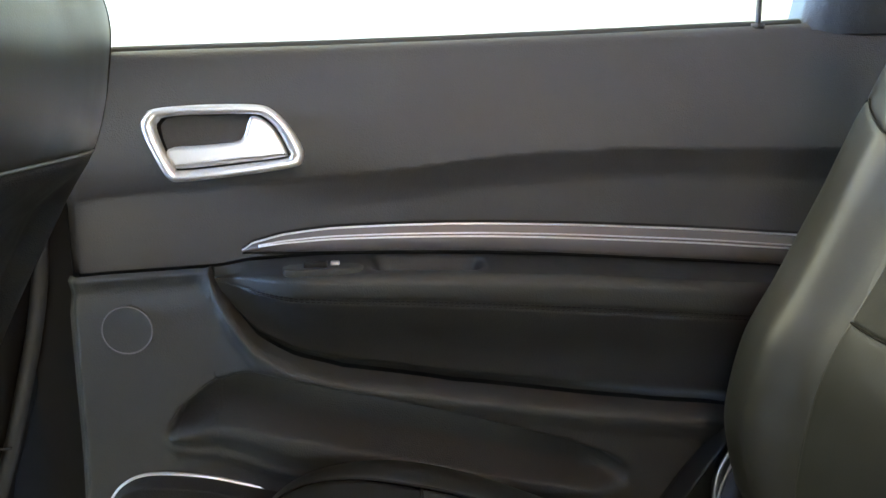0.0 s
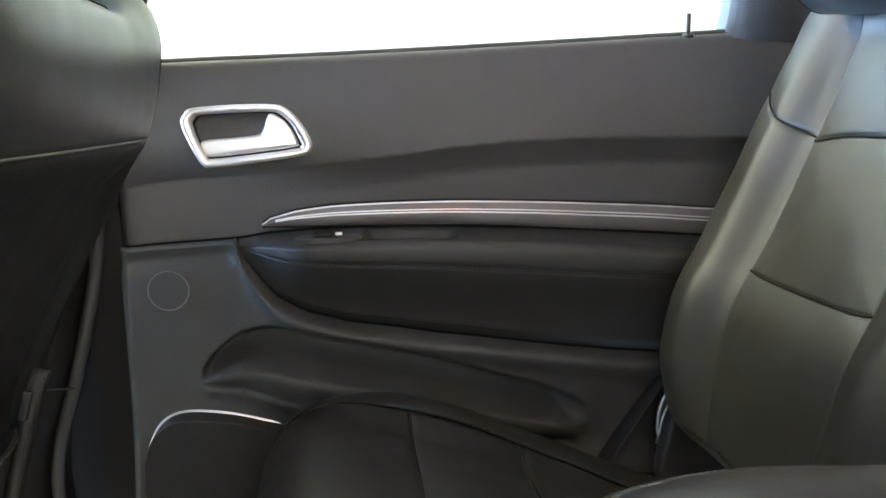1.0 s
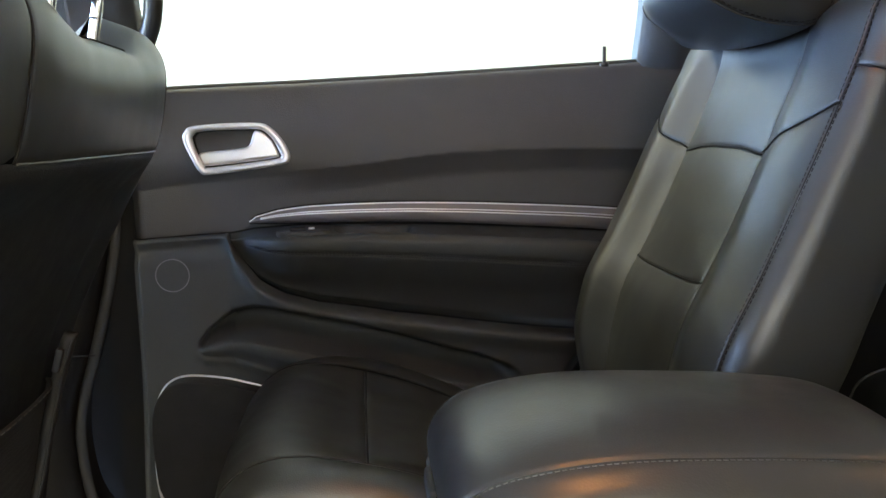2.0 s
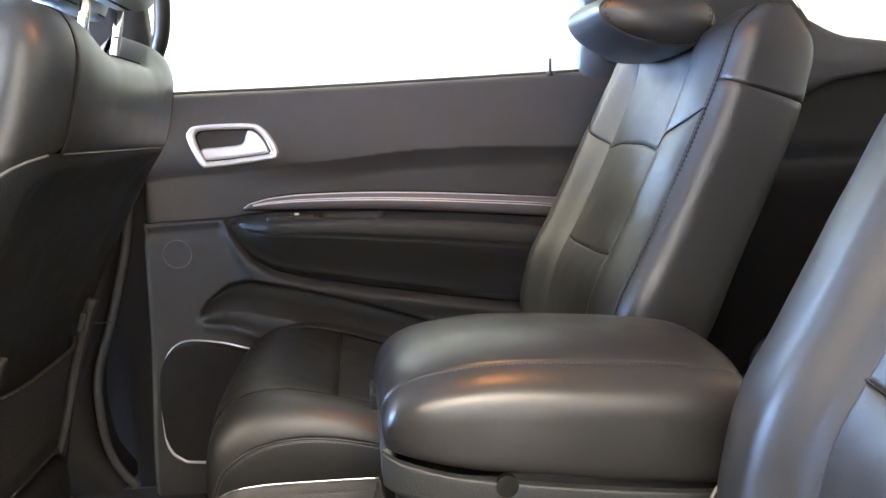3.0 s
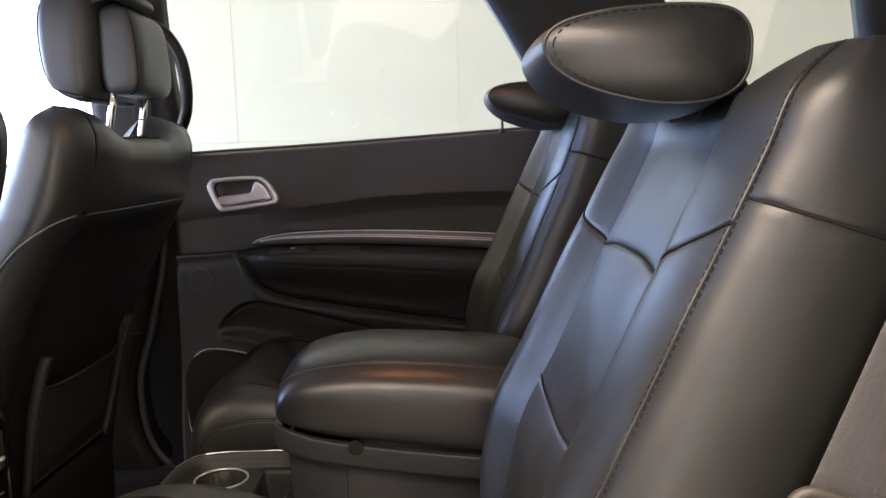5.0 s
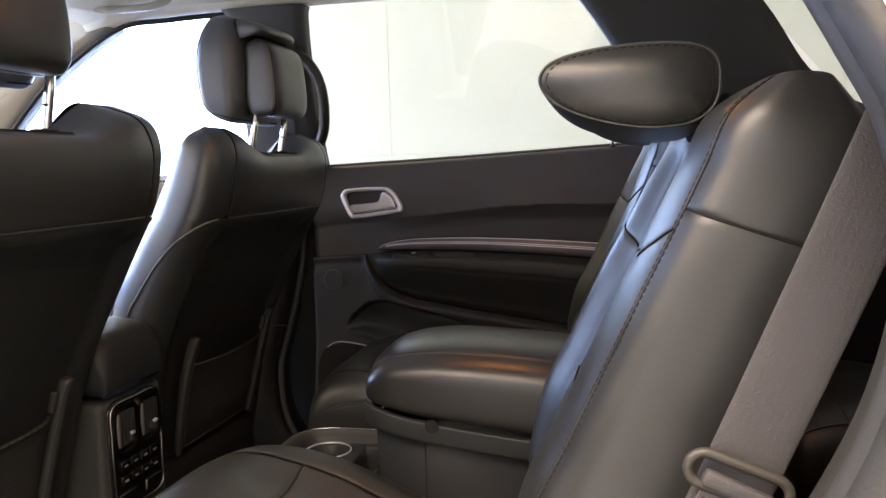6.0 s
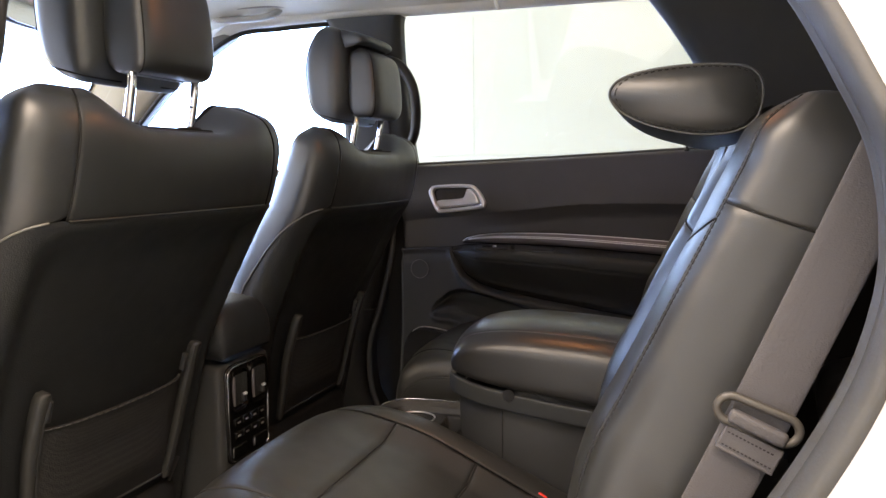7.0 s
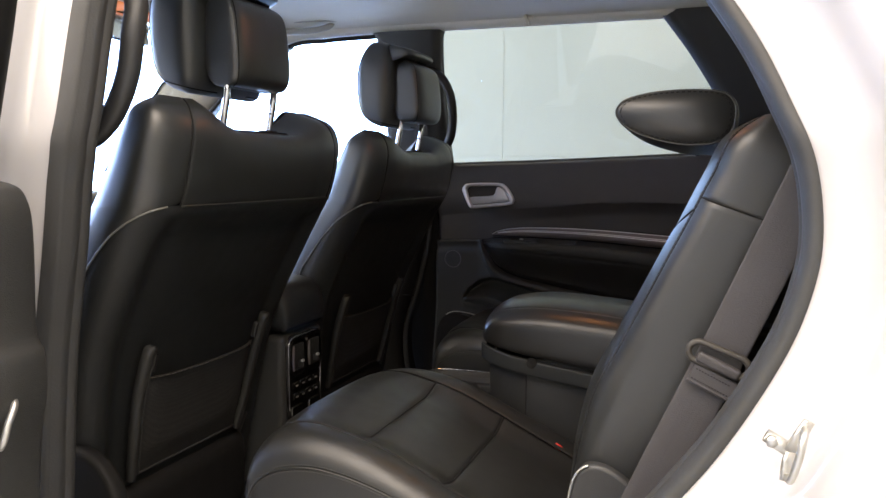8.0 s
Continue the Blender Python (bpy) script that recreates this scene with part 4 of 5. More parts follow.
    part("silver_ring", tube([(x, 0.7375, z) for x, z in ring], 0.0008, 6, closed=True), GLOSS, tw)
    # trim strip
    tops = [(0.093, 0.962), (0.105, 0.970), (0.139, 0.979), (0.193, 0.985), (0.296, 0.987), (0.401, 0.985), (0.546, 0.978), (0.712, 0.966), (0.95, 0.946)]
    lows = [(0.093, 0.960), (0.139, 0.9585), (0.192, 0.958), (0.30, 0.956), (0.402, 0.952), (0.546, 0.942), (0.691, 0.930), (0.95, 0.905)]
    xt = np.concatenate([np.linspace(0.0931, 0.16, 30), np.linspace(0.165, x1, 90)])
    zt, zl = yx(xt, tops), yx(xt, lows)
    rows = [np.stack([xt, np.full_like(xt, 0.765 - d), zl + (zt - zl) * f], -1) for f, d in ((-0.04, 0.0), (0.0, 0.007), (0.15, 0.0105), (0.45, 0.0125), (0.58, 0.0125), (0.62, 0.011), (0.90, 0.009), (1.0, 0.006), (1.04, 0.0))]
    strip = part("trim_strip", sheet(rows), GLOSS, door, "dark glossy trim strip with two chrome lines")
    for f, d, r in ((0.545, 0.0128, 0.0012), (0.66, 0.0115, 0.0011), (0.975, 0.0075, 0.0014)):
        part("chrome_line", tube(np.stack([xt, np.full_like(xt, 0.765 - d), zl + (zt - zl) * f], -1)[8 if f < 0.9 else 0:], r, 6), SATIN, strip)
    part("shadow_gap", tube(np.stack([np.concatenate([xt, xt[::-1]]), np.full(2 * len(xt), 0.762), np.concatenate([zt + 0.0012, zl[::-1] - 0.0012])], -1), 0.0018, 6), BLACK, strip)
    # inside handle
    y = 0.741
    o = loop([(-0.0015, 1.098), (0.003, 1.112), (0.016, 1.1195), (0.070, 1.1230), (0.116, 1.1225), (0.134, 1.117), (0.151, 1.100), (0.164, 1.077), (0.1645, 1.063), (0.154, 1.0555), (0.097, 1.0475), (0.040, 1.0420), (0.023, 1.0450), (0.010, 1.068)], 90)
    i = loop([(0.013, 1.098), (0.016, 1.106), (0.025, 1.1105), (0.070, 1.1125), (0.114, 1.1125), (0.126, 1.109), (0.139, 1.096), (0.1505, 1.073), (0.1505, 1.068), (0.143, 1.0645), (0.093, 1.0585), (0.038, 1.0535), (0.029, 1.0565), (0.020, 1.075)], 90)
    mid = (o + i) / 2
    rows = [[(x, yy, z) for x, z in q] for q, yy in ((o, y + 0.004), (o, y - 0.004), (o * 0.85 + i * 0.15, y - 0.0075), (mid, y - 0.0085), (o * 0.15 + i * 0.85, y - 0.0065), (i, y - 0.003), (i, y + 0.02))]
    handle = new("inside_handle")
    handle.location = (0.08, 0.74, 1.08)
    handle.parent = door
    handle.matrix_parent_inverse = Matrix.Translation(-Vector(door.location))
    tagged(handle, "satin silver inside handle in a rounded bezel")
    part("bezel", sheet(rows, close_u=True), SATIN, handle, "satin silver bezel")
    ic = i.mean(0)
    part("recess", sheet([[(x, y + 0.004, z) for x, z in i], [(*[ic[0] + (x - ic[0]) * 0.92], y + 0.030, ic[1] + (z - ic[1]) * 0.9) for x, z in i], [(ic[0], y + 0.031, ic[1])] * 90], close_u=True), BLACK, handle)
    lo = [(0.024, 1.0765), (0.027, 1.060), (0.036, 1.0555), (0.093, 1.0605), (0.140, 1.066), (0.1475, 1.071), (0.137, 1.094), (0.124, 1.107), (0.113, 1.1105), (0.108, 1.104), (0.103, 1.090), (0.094, 1.0835), (0.060, 1.0800)]
    lev = slab([tuple(q) for q in loop(lo, 64)], "y", y - 0.004, y + 0.012, 0.004, 3)
    part("lever", lev, SATIN, handle, "satin silver lever")
    # window switch
    sw = part("window_switch", slab([tuple(q) for q in loop([(0.148, 0.705), (0.218, 0.705), (0.218, 0.735), (0.148, 0.735)], 32)], "z", 0.940, 0.949, 0.002), PLASTIC, door, "black window switch")
    part("rocker", box((0.026, 0.016, 0.008), (0.175, 0.720, 0.951), 0.003, 3), BLACK, sw)
    part("chrome_tip", box((0.010, 0.010, 0.004), (0.196, 0.720, 0.952), 0.0015, 2), METAL, sw)
    # lock pin and sill lip
    pin = thing("lock_pin", "slim grey lock pin standing on the window sill", "lock pin", at=(0.70, 0.79, 1.21))
    part("pin", tube([(0.70, 0.786, 1.205), (0.70, 0.786, 1.240)], 0.0032, 10), PLASTIC_GREY, pin)
    part("collar", tube([(0.70, 0.786, 1.206), (0.70, 0.786, 1.213)], 0.008, 12), PLASTIC_GREY, pin)
    part("window_seal", tube([(x, 0.806, yx(x, BELT) + 0.001) for x in np.linspace(-0.08, 0.80, 40)], 0.006, 8), RUBBER, door)


rear_door()


# ---- cabin shell ----
def side_strip(pts_in, pts_out, sign, thick=0.03, inner=0.0):
    """A pillar or rail between two lines (x, z) on the leaning side of the cabin, with thickness outwards."""
    n = 24
    a, b = cr(np.linspace(0, 1, n), pts_in), cr(np.linspace(0, 1, n), pts_out)
    rows = []
    for f, d in ((0.0, thick), (0.0, 0.0), (0.12, -0.010), (0.5, -0.014), (0.88, -0.010), (1.0, 0.0), (1.0, thick)):
        q = a + (b - a) * f
        rows.append(np.stack([q[:, 0], sign * (side_y(q[:, 1]) + d - inner), q[:, 1]], -1))
    return sheet(rows, close_v=True)


def cabin():
    car = thing("car_body", "white car body with black cabin trim and pale headliner", "car", at=(0, 0, 0.3))
    # roof lining and outer roof
    xs, ts = np.linspace(-0.66, 1.9, 40), np.linspace(-1, 1, 30)
    X, T = np.meshgrid(xs, ts)
    Y = T * 0.635
    Z = 1.600 + 0.045 * (1 - T ** 2) - 0.11 * smooth(-X, 0.35, 1.0) ** 1.6 - 0.05 * smooth(X, 0.9, 2.0)
    part("headliner", sheet(np.stack([X, Y, Z], -1)), HEADLINER, car, "pale grey cloth headliner")
    part("roof", sheet(np.stack([X, T * 0.72, Z + 0.055 - 0.05 * T ** 4], -1)), PAINT, car, "white roof")
    part("cabin_floor", box((3.0, 1.5, 0.06), (0.35, 0, 0.385), 0.01, 2), CARPET, car, "black carpet")
    gate = part("tailgate", box((0.06, 1.40, 0.74), (1.95, 0, 0.77), 0.02, 2), PLASTIC, car)
    for sg in (1, -1):
        part("tailgate_frame", box((0.06, 0.14, 0.40), (1.95, sg * 0.63, 1.34), 0.02, 2), PLASTIC, gate)
    w = part("rear_window", box((0.006, 1.14, 0.40), (1.95, 0, 1.34), 0.001, 1), GLASS, gate, "clear rear window")
    w.visible_shadow = False
    for sg in (1, -1):
        rail = "roof_rail_trim"
        top = [(x, 1.592 - 0.11 * smooth(np.array(-x), 0.35, 1.0) ** 1.6 - 0.05 * smooth(np.array(x), 0.9, 2.0)) for x in np.linspace(-0.66, 1.8, 16)]
        if sg == 1:
            rows = []
            for d, dz in ((0.0, 0.014), (0.006, 0.004), (0.016, -0.006), (0.035, -0.012), (0.055, 0.0), (0.055, 0.03)):
                rows.append([(x, 0.632 + d, z + dz) for x, z in top])
            part(rail, sheet(rows), HEADLINER, car)
            part("b_pillar", side_strip([(-0.262, 1.16), (-0.255, 1.30), (-0.240, 1.45), (-0.250, 1.555), (-0.262, 1.580)], [(-0.055, 1.16), (-0.060, 1.30), (-0.058, 1.45), (-0.050, 1.555), (-0.042, 1.580)], 1, 0.05, 0.02), PLASTIC, car, "black plastic pillar trim")
            pil = []
            for z in np.linspace(0.42, 1.18, 40):
                xr = float(yx(z, [(0.42, -0.155), (0.49, -0.196), (0.58, -0.210), (0.66, -0.205), (0.72, -0.186), (0.78, -0.167), (0.961, -0.128), (1.18, -0.112)]))
                pil.append([(x, y, z) for x, y in ((-0.42, 0.80), (-0.41, 0.735), (xr - 0.09, 0.722), (xr - 0.035, 0.722), (xr - 0.012, 0.728), (xr - 0.002, 0.745), (xr, 0.83))])
            part("lower_b_pillar", sheet(pil), BLACK, car, "black plastic lower pillar trim")
            part("trim_joint", box((0.075, 0.002, 0.0025), (-0.195, 0.7215, 0.757), 0, 1), BLACK, car)
            part("door_gap", box((0.05, 0.02, 0.80), (-0.125, 0.80, 0.79), 0, 1), BLACK, car)
            part("door_seal", tube(cr(np.linspace(0, 1, 60), [(-0.118, 0.762, 1.18), (-0.122, 0.755, 0.95), (-0.160, 0.752, 0.78), (-0.196, 0.75, 0.66), (-0.201, 0.75, 0.58), (-0.188, 0.75, 0.49), (-0.145, 0.748, 0.425), (-0.06, 0.745, 0.405), (0.8, 0.74, 0.402)]), 0.009, 8), RUBBER, car)
            part("c_pillar", side_strip([(0.590, 1.600), (0.665, 1.500), (0.735, 1.390), (0.762, 1.330), (0.762, 1.200)], [(0.96, 1.600), (1.05, 1.495), (1.13, 1.38), (1.21, 1.305), (1.30, 1.20)], 1, 0.06, 0.0), PLASTIC, car, "black plastic rear pillar trim")
            part("front_door_panel", sheet([[(x, y, z) for x in np.linspace(-1.25, -0.27, 20)] for y, z in ((0.80, 1.15), (0.775, 1.145), (0.755, 1.09), (0.74, 1.0), (0.70, 0.93), (0.70, 0.80), (0.73, 0.6), (0.73, 0.42))]), PLASTIC, car, "black front door panel")
            part("a_pillar", side_strip([(-0.58, 1.560), (-0.80, 1.450), (-0.94, 1.351), (-1.10, 1.22), (-1.20, 1.13)], [(-0.75, 1.600), (-1.06, 1.478), (-1.15, 1.415), (-1.31, 1.29), (-1.46, 1.15)], 1, 0.05, 0.0), PILLAR, car, "beige windscreen pillar trim")
            part("pillar_seal", tube([(x, side_y(z) - 0.004, z) for x, z in cr(np.linspace(0, 1, 40), [(-0.75, 1.600), (-1.06, 1.478), (-1.15, 1.415), (-1.31, 1.29), (-1.46, 1.15)])], 0.004, 8), BLACK, car)
            quarter = part("quarter_trim", sheet([[(x, y, z - 0.02 * smooth(np.array(x), 1.3, 1.8)) for x in np.linspace(0.96, 1.9, 16)] for y, z in ((0.800, 1.235), (0.790, 1.22), (0.785, 1.16), (0.785, 1.10), (0.778, 1.07), (0.755, 1.050), (0.705, 1.043), (0.672, 1.037), (0.664, 1.022), (0.68, 0.97), (0.70, 0.93), (0.70, 0.42))]), BLACK, car, "black plastic rear quarter trim with an armrest ledge")
            sx = np.linspace(0.96, 1.9, 40)
            hi = yx(sx, [(0.96, 1.335), (1.20, 1.322), (1.235, 1.304), (1.265, 1.288), (1.30, 1.277), (1.39, 1.266), (1.9, 1.245)])
            lo = yx(sx, [(0.96, 1.10), (1.15, 1.13), (1.23, 1.166), (1.275, 1.187), (1.385, 1.206), (1.9, 1.225)])
            part("window_sill", sheet([np.stack([sx, np.full_like(sx, y), lo + (hi - lo) * f], -1) for y, f in ((0.80, 0.97), (0.776, 1.0), (0.757, 0.97), (0.742, 0.80), (0.735, 0.45), (0.738, 0.15), (0.746, 0.02), (0.765, 0.0), (0.80, 0.0))]), PLASTIC_UP, quarter, "charcoal sill under the quarter window")
            part("d_pillar", side_strip([(1.55, 1.28), (1.50, 1.45), (1.45, 1.60)], [(1.9, 1.28), (1.9, 1.45), (1.9, 1.6)], 1, 0.05), PLASTIC, car)
            part("inner_skin", sheet([[(x, 0.86, z) for x in np.linspace(-1.35, 1.95, 4)] for z in (0.28, 0.7, 1.155)]), BLACK, car)
            part("outer_door_skin", sheet([[(x, 0.93 - 0.03 * smooth(np.array(z), 0.9, 1.2), z) for x in np.linspace(-1.3, 1.9, 10)] for z in np.linspace(0.25, 1.17, 12)]), PAINT, car)
    # window panes
    for name, pts in (("rear_door_window", [(-0.06, 1.17), (-0.07, 1.60), (0.59, 1.60), (0.77, 1.36), (0.77, 1.20)]), ("front_door_window", [(-0.23, 1.16), (-0.23, 1.59), (-0.6, 1.58), (-1.0, 1.38), (-1.3, 1.13)]), ("quarter_window", [(1.28, 1.25), (0.95, 1.60), (1.5, 1.58), (1.6, 1.25)])):
        rows = [[(x, side_y(z) + 0.026, z) for x, z in pts], [(x, side_y(z) + 0.030, z) for x, z in pts]]
        bm = bmesh.new()
        va, vb = [[bm.verts.new(q) for q in r] for r in rows]
        bm.faces.new(va)
        bm.faces.new(vb)
        for k in range(len(pts)):
            bm.faces.new((va[k], va[k - 1], vb[k - 1], vb[k]))
        w = part(name, bm, GLASS, car, "clear glass side window")
        w.visible_shadow = False
    fs = cr(np.linspace(0, 1, 50), [(-1.20, 1.128), (-0.94, 1.346), (-0.80, 1.444), (-0.58, 1.553), (-0.42, 1.568), (-0.24, 1.572)])
    part("front_window_seal", tube([(x, side_y(z) - 0.004, z) for x, z in fs], 0.007, 8), BLACK, car)
    prof = ((-0.66, 1.585, 0.62), (-0.95, 1.455, 0.66), (-1.25, 1.285, 0.71), (-1.55, 1.09, 0.76))
    screen = sheet([[(x + 0.10 * t ** 2, t * k, z) for t in np.linspace(-1, 1, 15)] for x, z, k in prof[::-1]])
    w = part("windscreen", screen, GLASS, car, "clear windscreen glass")
    w.visible_shadow = False
    # windscreen band, dashboard, rear-view mirror, visors
    part("dashboard", box((0.5, 1.46, 0.30), (-1.45, 0, 0.93), 0.06, 4), PLASTIC, car, "black dashboard")
    wheel = part("steering_wheel", tube([(-1.08 + 0.06 * math.sin(k), -0.39 + 0.185 * math.cos(k), 0.93 + 0.17 * math.sin(k)) for k in np.linspace(0, 6.283, 40, endpoint=False)], 0.015, 10, closed=True), LEATHER, car)
    part("hub", box((0.06, 0.16, 0.12), (-1.12, -0.39, 0.92), 0.02, 3), PLASTIC, wheel)


cabin()


def grab_handle(sign, label):
    h = thing("grab_handle", label, "grab handle", "pillar grab handles", at=(-0.09, sign * 0.68, 1.35))
    if sign > 0:
        px = [(-0.085, 1.212), (-0.055, 1.228), (-0.028, 1.275), (-0.017, 1.34), (-0.022, 1.40), (-0.048, 1.446), (-0.085, 1.464)]
        pts = cr(np.linspace(0, 1, 40), [(x, side_y(z) - 0.05, z) for x, z in px])
    else:
        px = [(-0.100, -0.735, 1.205), (-0.078, -0.728, 1.213), (-0.048, -0.722, 1.245), (-0.026, -0.716, 1.298), (-0.018, -0.712, 1.355), (-0.020, -0.700, 1.405), (-0.044, -0.690, 1.455), (-0.085, -0.685, 1.475)]
        pts = cr(np.linspace(0, 1, 40), px)
    part("grip", tube(pts, 0.0165 if sign > 0 else 0.0195, 14, flat=0.85), PLASTIC_GREY if sign < 0 else LEATHER_SOFT, h, "soft dark grip")
    for q in (pts[0], pts[-1]):
        part("mount", box((0.045, 0.05, 0.055), (q[0] - 0.012, q[1] + sign * 0.012, q[2]), 0.014, 3), PLASTIC, h)


grab_handle(1, "black grab handle on the pillar by the closed door")
grab_handle(-1, "black grab handle on the pillar by the open doorway")


def roof_handle(x, y):
    h = thing("roof_grab_handle", "pale grey folding grab handle on the headliner", "grab handle", at=(x, y, 1.58))
    part("grip", tube(cr(np.linspace(0, 1, 30), [(x - 0.105, y + 0.004, 1.612), (x - 0.095, y - 0.006, 1.597), (x - 0.05, y - 0.012, 1.589), (x + 0.05, y - 0.012, 1.589), (x + 0.095, y - 0.006, 1.598), (x + 0.105, y + 0.004, 1.612)]), 0.012, 12, flat=0.8), GREIGE, h, "grey grip")
    o = loop([(x - 0.135, y - 0.005), (x - 0.10, y - 0.038), (x, y - 0.046), (x + 0.10, y - 0.038), (x + 0.135, y - 0.005), (x + 0.10, y + 0.03), (x, y + 0.036), (x - 0.10, y + 0.03)], 60)
    part("recess", tube([(q[0], q[1], 1.613 - 0.12 * (q[1] - y) ** 2) for q in o], 0.005, 8, closed=True), GREIGE, h)


roof_handle(-0.485, 0.590)


def coat_hook():
    h = thing("coat_hook", "small pale grey coat hook on the headliner edge", "hook", at=(0.232, 0.62, 1.59))
    part("hook", tube(cr(np.linspace(0, 1, 14), [(0.226, 0.628, 1.604), (0.228, 0.612, 1.600), (0.232, 0.602, 1.590), (0.236, 0.600, 1.578), (0.240, 0.606, 1.572)]), 0.005, 8), HEADLINER, h)
    part("base", box((0.030, 0.014, 0.022), (0.230, 0.626, 1.604), 0.005, 3), HEADLINER, h)


coat_hook()


# ---- near doorway: white jambs, seals, open door ----
def doorway():
    jamb = thing("door_jamb", "white painted door opening with black rubber seal", "door frame", at=(0.6, -0.85, 0.42))
    edge = [(0.30, 0.43), (0.52, 0.545), (0.68, 0.72), (0.766, 0.831), (0.814, 0.901), (0.861, 0.991), (0.882, 1.057), (0.887, 1.111), (0.878, 1.174), (0.855, 1.230), (0.826, 1.29), (0.785, 1.355), (0.725, 1.44), (0.64, 1.55), (0.55, 1.605), (0.40, 1.62), (0.1, 1.625), (-0.08, 1.615)]
    q = cr(np.linspace(0, 1, 110), edge)
    tang = np.gradient(q, axis=0)
    nrm = np.stack([tang[:, 1], -tang[:, 0]], 1)
    nrm /= np.linalg.norm(nrm, axis=1, keepdims=True)

    def lean(z):
        return 0.33 * np.maximum(z - 1.2, 0)

    def row(d, y):
        p = q + nrm * d
        return np.stack([p[:, 0], y + lean(p[:, 1]), p[:, 1]], -1)
    prof = [(-0.004, -0.79), (0.0, -0.845), (0.006, -0.852), (0.035, -0.856), (0.055, -0.862), (0.066, -0.885), (0.080, -0.915), (0.098, -0.925), (0.13, -0.930), (0.145, -0.94), (0.152, -0.965), (0.20, -0.975), (0.9, -0.975)]
    part("painted_jamb", sheet([row(d, y) for d, y in prof]), PAINT, jamb, "white painted door jamb")
    rows = [row(d, y) for d, y in ((-0.004, -0.785), (-0.012, -0.790), (-0.0150, -0.799), (-0.0150, -0.808), (-0.0115, -0.8135), (-0.0110, -0.8155), (-0.0135, -0.819), (-0.0135, -0.832), (-0.009, -0.846), (-0.002, -0.853), (0.004, -0.848))]
    part("rubber_seal", sheet(rows), RUBBER, jamb, "black rubber door seal")
    part("inner_trim", sheet([row(d, y) for d, y in ((-0.006, -0.79), (0.0, -0.74), (0.03, -0.70), (0.30, -0.66))]), PLASTIC, jamb, "black rear pillar trim")
    # front post of the opening
    e2 = cr(np.linspace(0, 1, 50), [(-0.115, 0.42), (-0.096, 0.70), (-0.079, 0.896), (-0.055, 1.046), (-0.042, 1.137), (-0.032, 1.220), (-0.046, 1.38), (-0.060, 1.62)])

    def row2(d, y):
        return np.stack([e2[:, 0] + d, y + lean(e2[:, 1]), e2[:, 1]], -1)
    part("front_jamb", sheet([row2(d, y) for d, y in ((0.0, -0.80), (0.0, -0.845), (-0.008, -0.852), (-0.04, -0.856), (-0.05, -0.88), (-0.06, -0.92), (-0.07, -0.93), (-0.16, -0.935))]), PAINT, jamb)
    part("front_seal", sheet([row2(d, y) for d, y in ((0.0, -0.79), (0.018, -0.794), (0.026, -0.803), (0.0275, -0.812), (0.0235, -0.8165), (0.0230, -0.8185), (0.0265, -0.823), (0.0250, -0.834), (0.0190, -0.8405), (0.0185, -0.8425), (0.014, -0.849), (-0.004, -0.853))]), RUBBER, jamb)
    part("pillar_trim", sheet([row2(d, y) for d, y in ((-0.03, -0.80), (0.004, -0.796), (0.000, -0.785), (-0.030, -0.762), (-0.070, -0.737), (-0.12, -0.715), (-0.20, -0.71), (-0.22, -0.80))]), PLASTIC, jamb, "black pillar trim")
    part("sill", box((1.6, 0.14, 0.10), (0.45, -0.83, 0.38), 0.02, 3), PAINT, jamb)
    part("front_side", sheet([[(x, -0.93, z) for x in np.linspace(-1.5, -0.2, 8)] for z in np.linspace(0.25, 1.15, 8)]), PAINT, jamb)
    # striker
    st = thing("door_striker", "bare steel three-armed door striker bolted to the white jamb", "striker", at=(0.872, -0.915, 0.915))
    hub = Vector((0.866, -0.918, 0.918))
    for q in ((0.845, -0.918, 0.930), (0.880, -0.918, 0.946), (0.863, -0.918, 0.891)):
        part("arm", tube([hub, hub.lerp(Vector(q), 0.5), Vector(q)], [0.0070, 0.0075, 0.0065], 10, flat=0.55), METAL, st)
    part("wire_loop", tube(cr(np.linspace(0, 1, 24), [(0.877, -0.918, 0.941), (0.875, -0.938, 0.938), (0.871, -0.943, 0.918), (0.866, -0.938, 0.898), (0.864, -0.918, 0.894)]), 0.0034, 8), METAL, st)
    part("bolt", tube([(0.850, -0.922, 0.927), (0.850, -0.929, 0.927)], 0.0055, 6), METAL, st)


doorway()


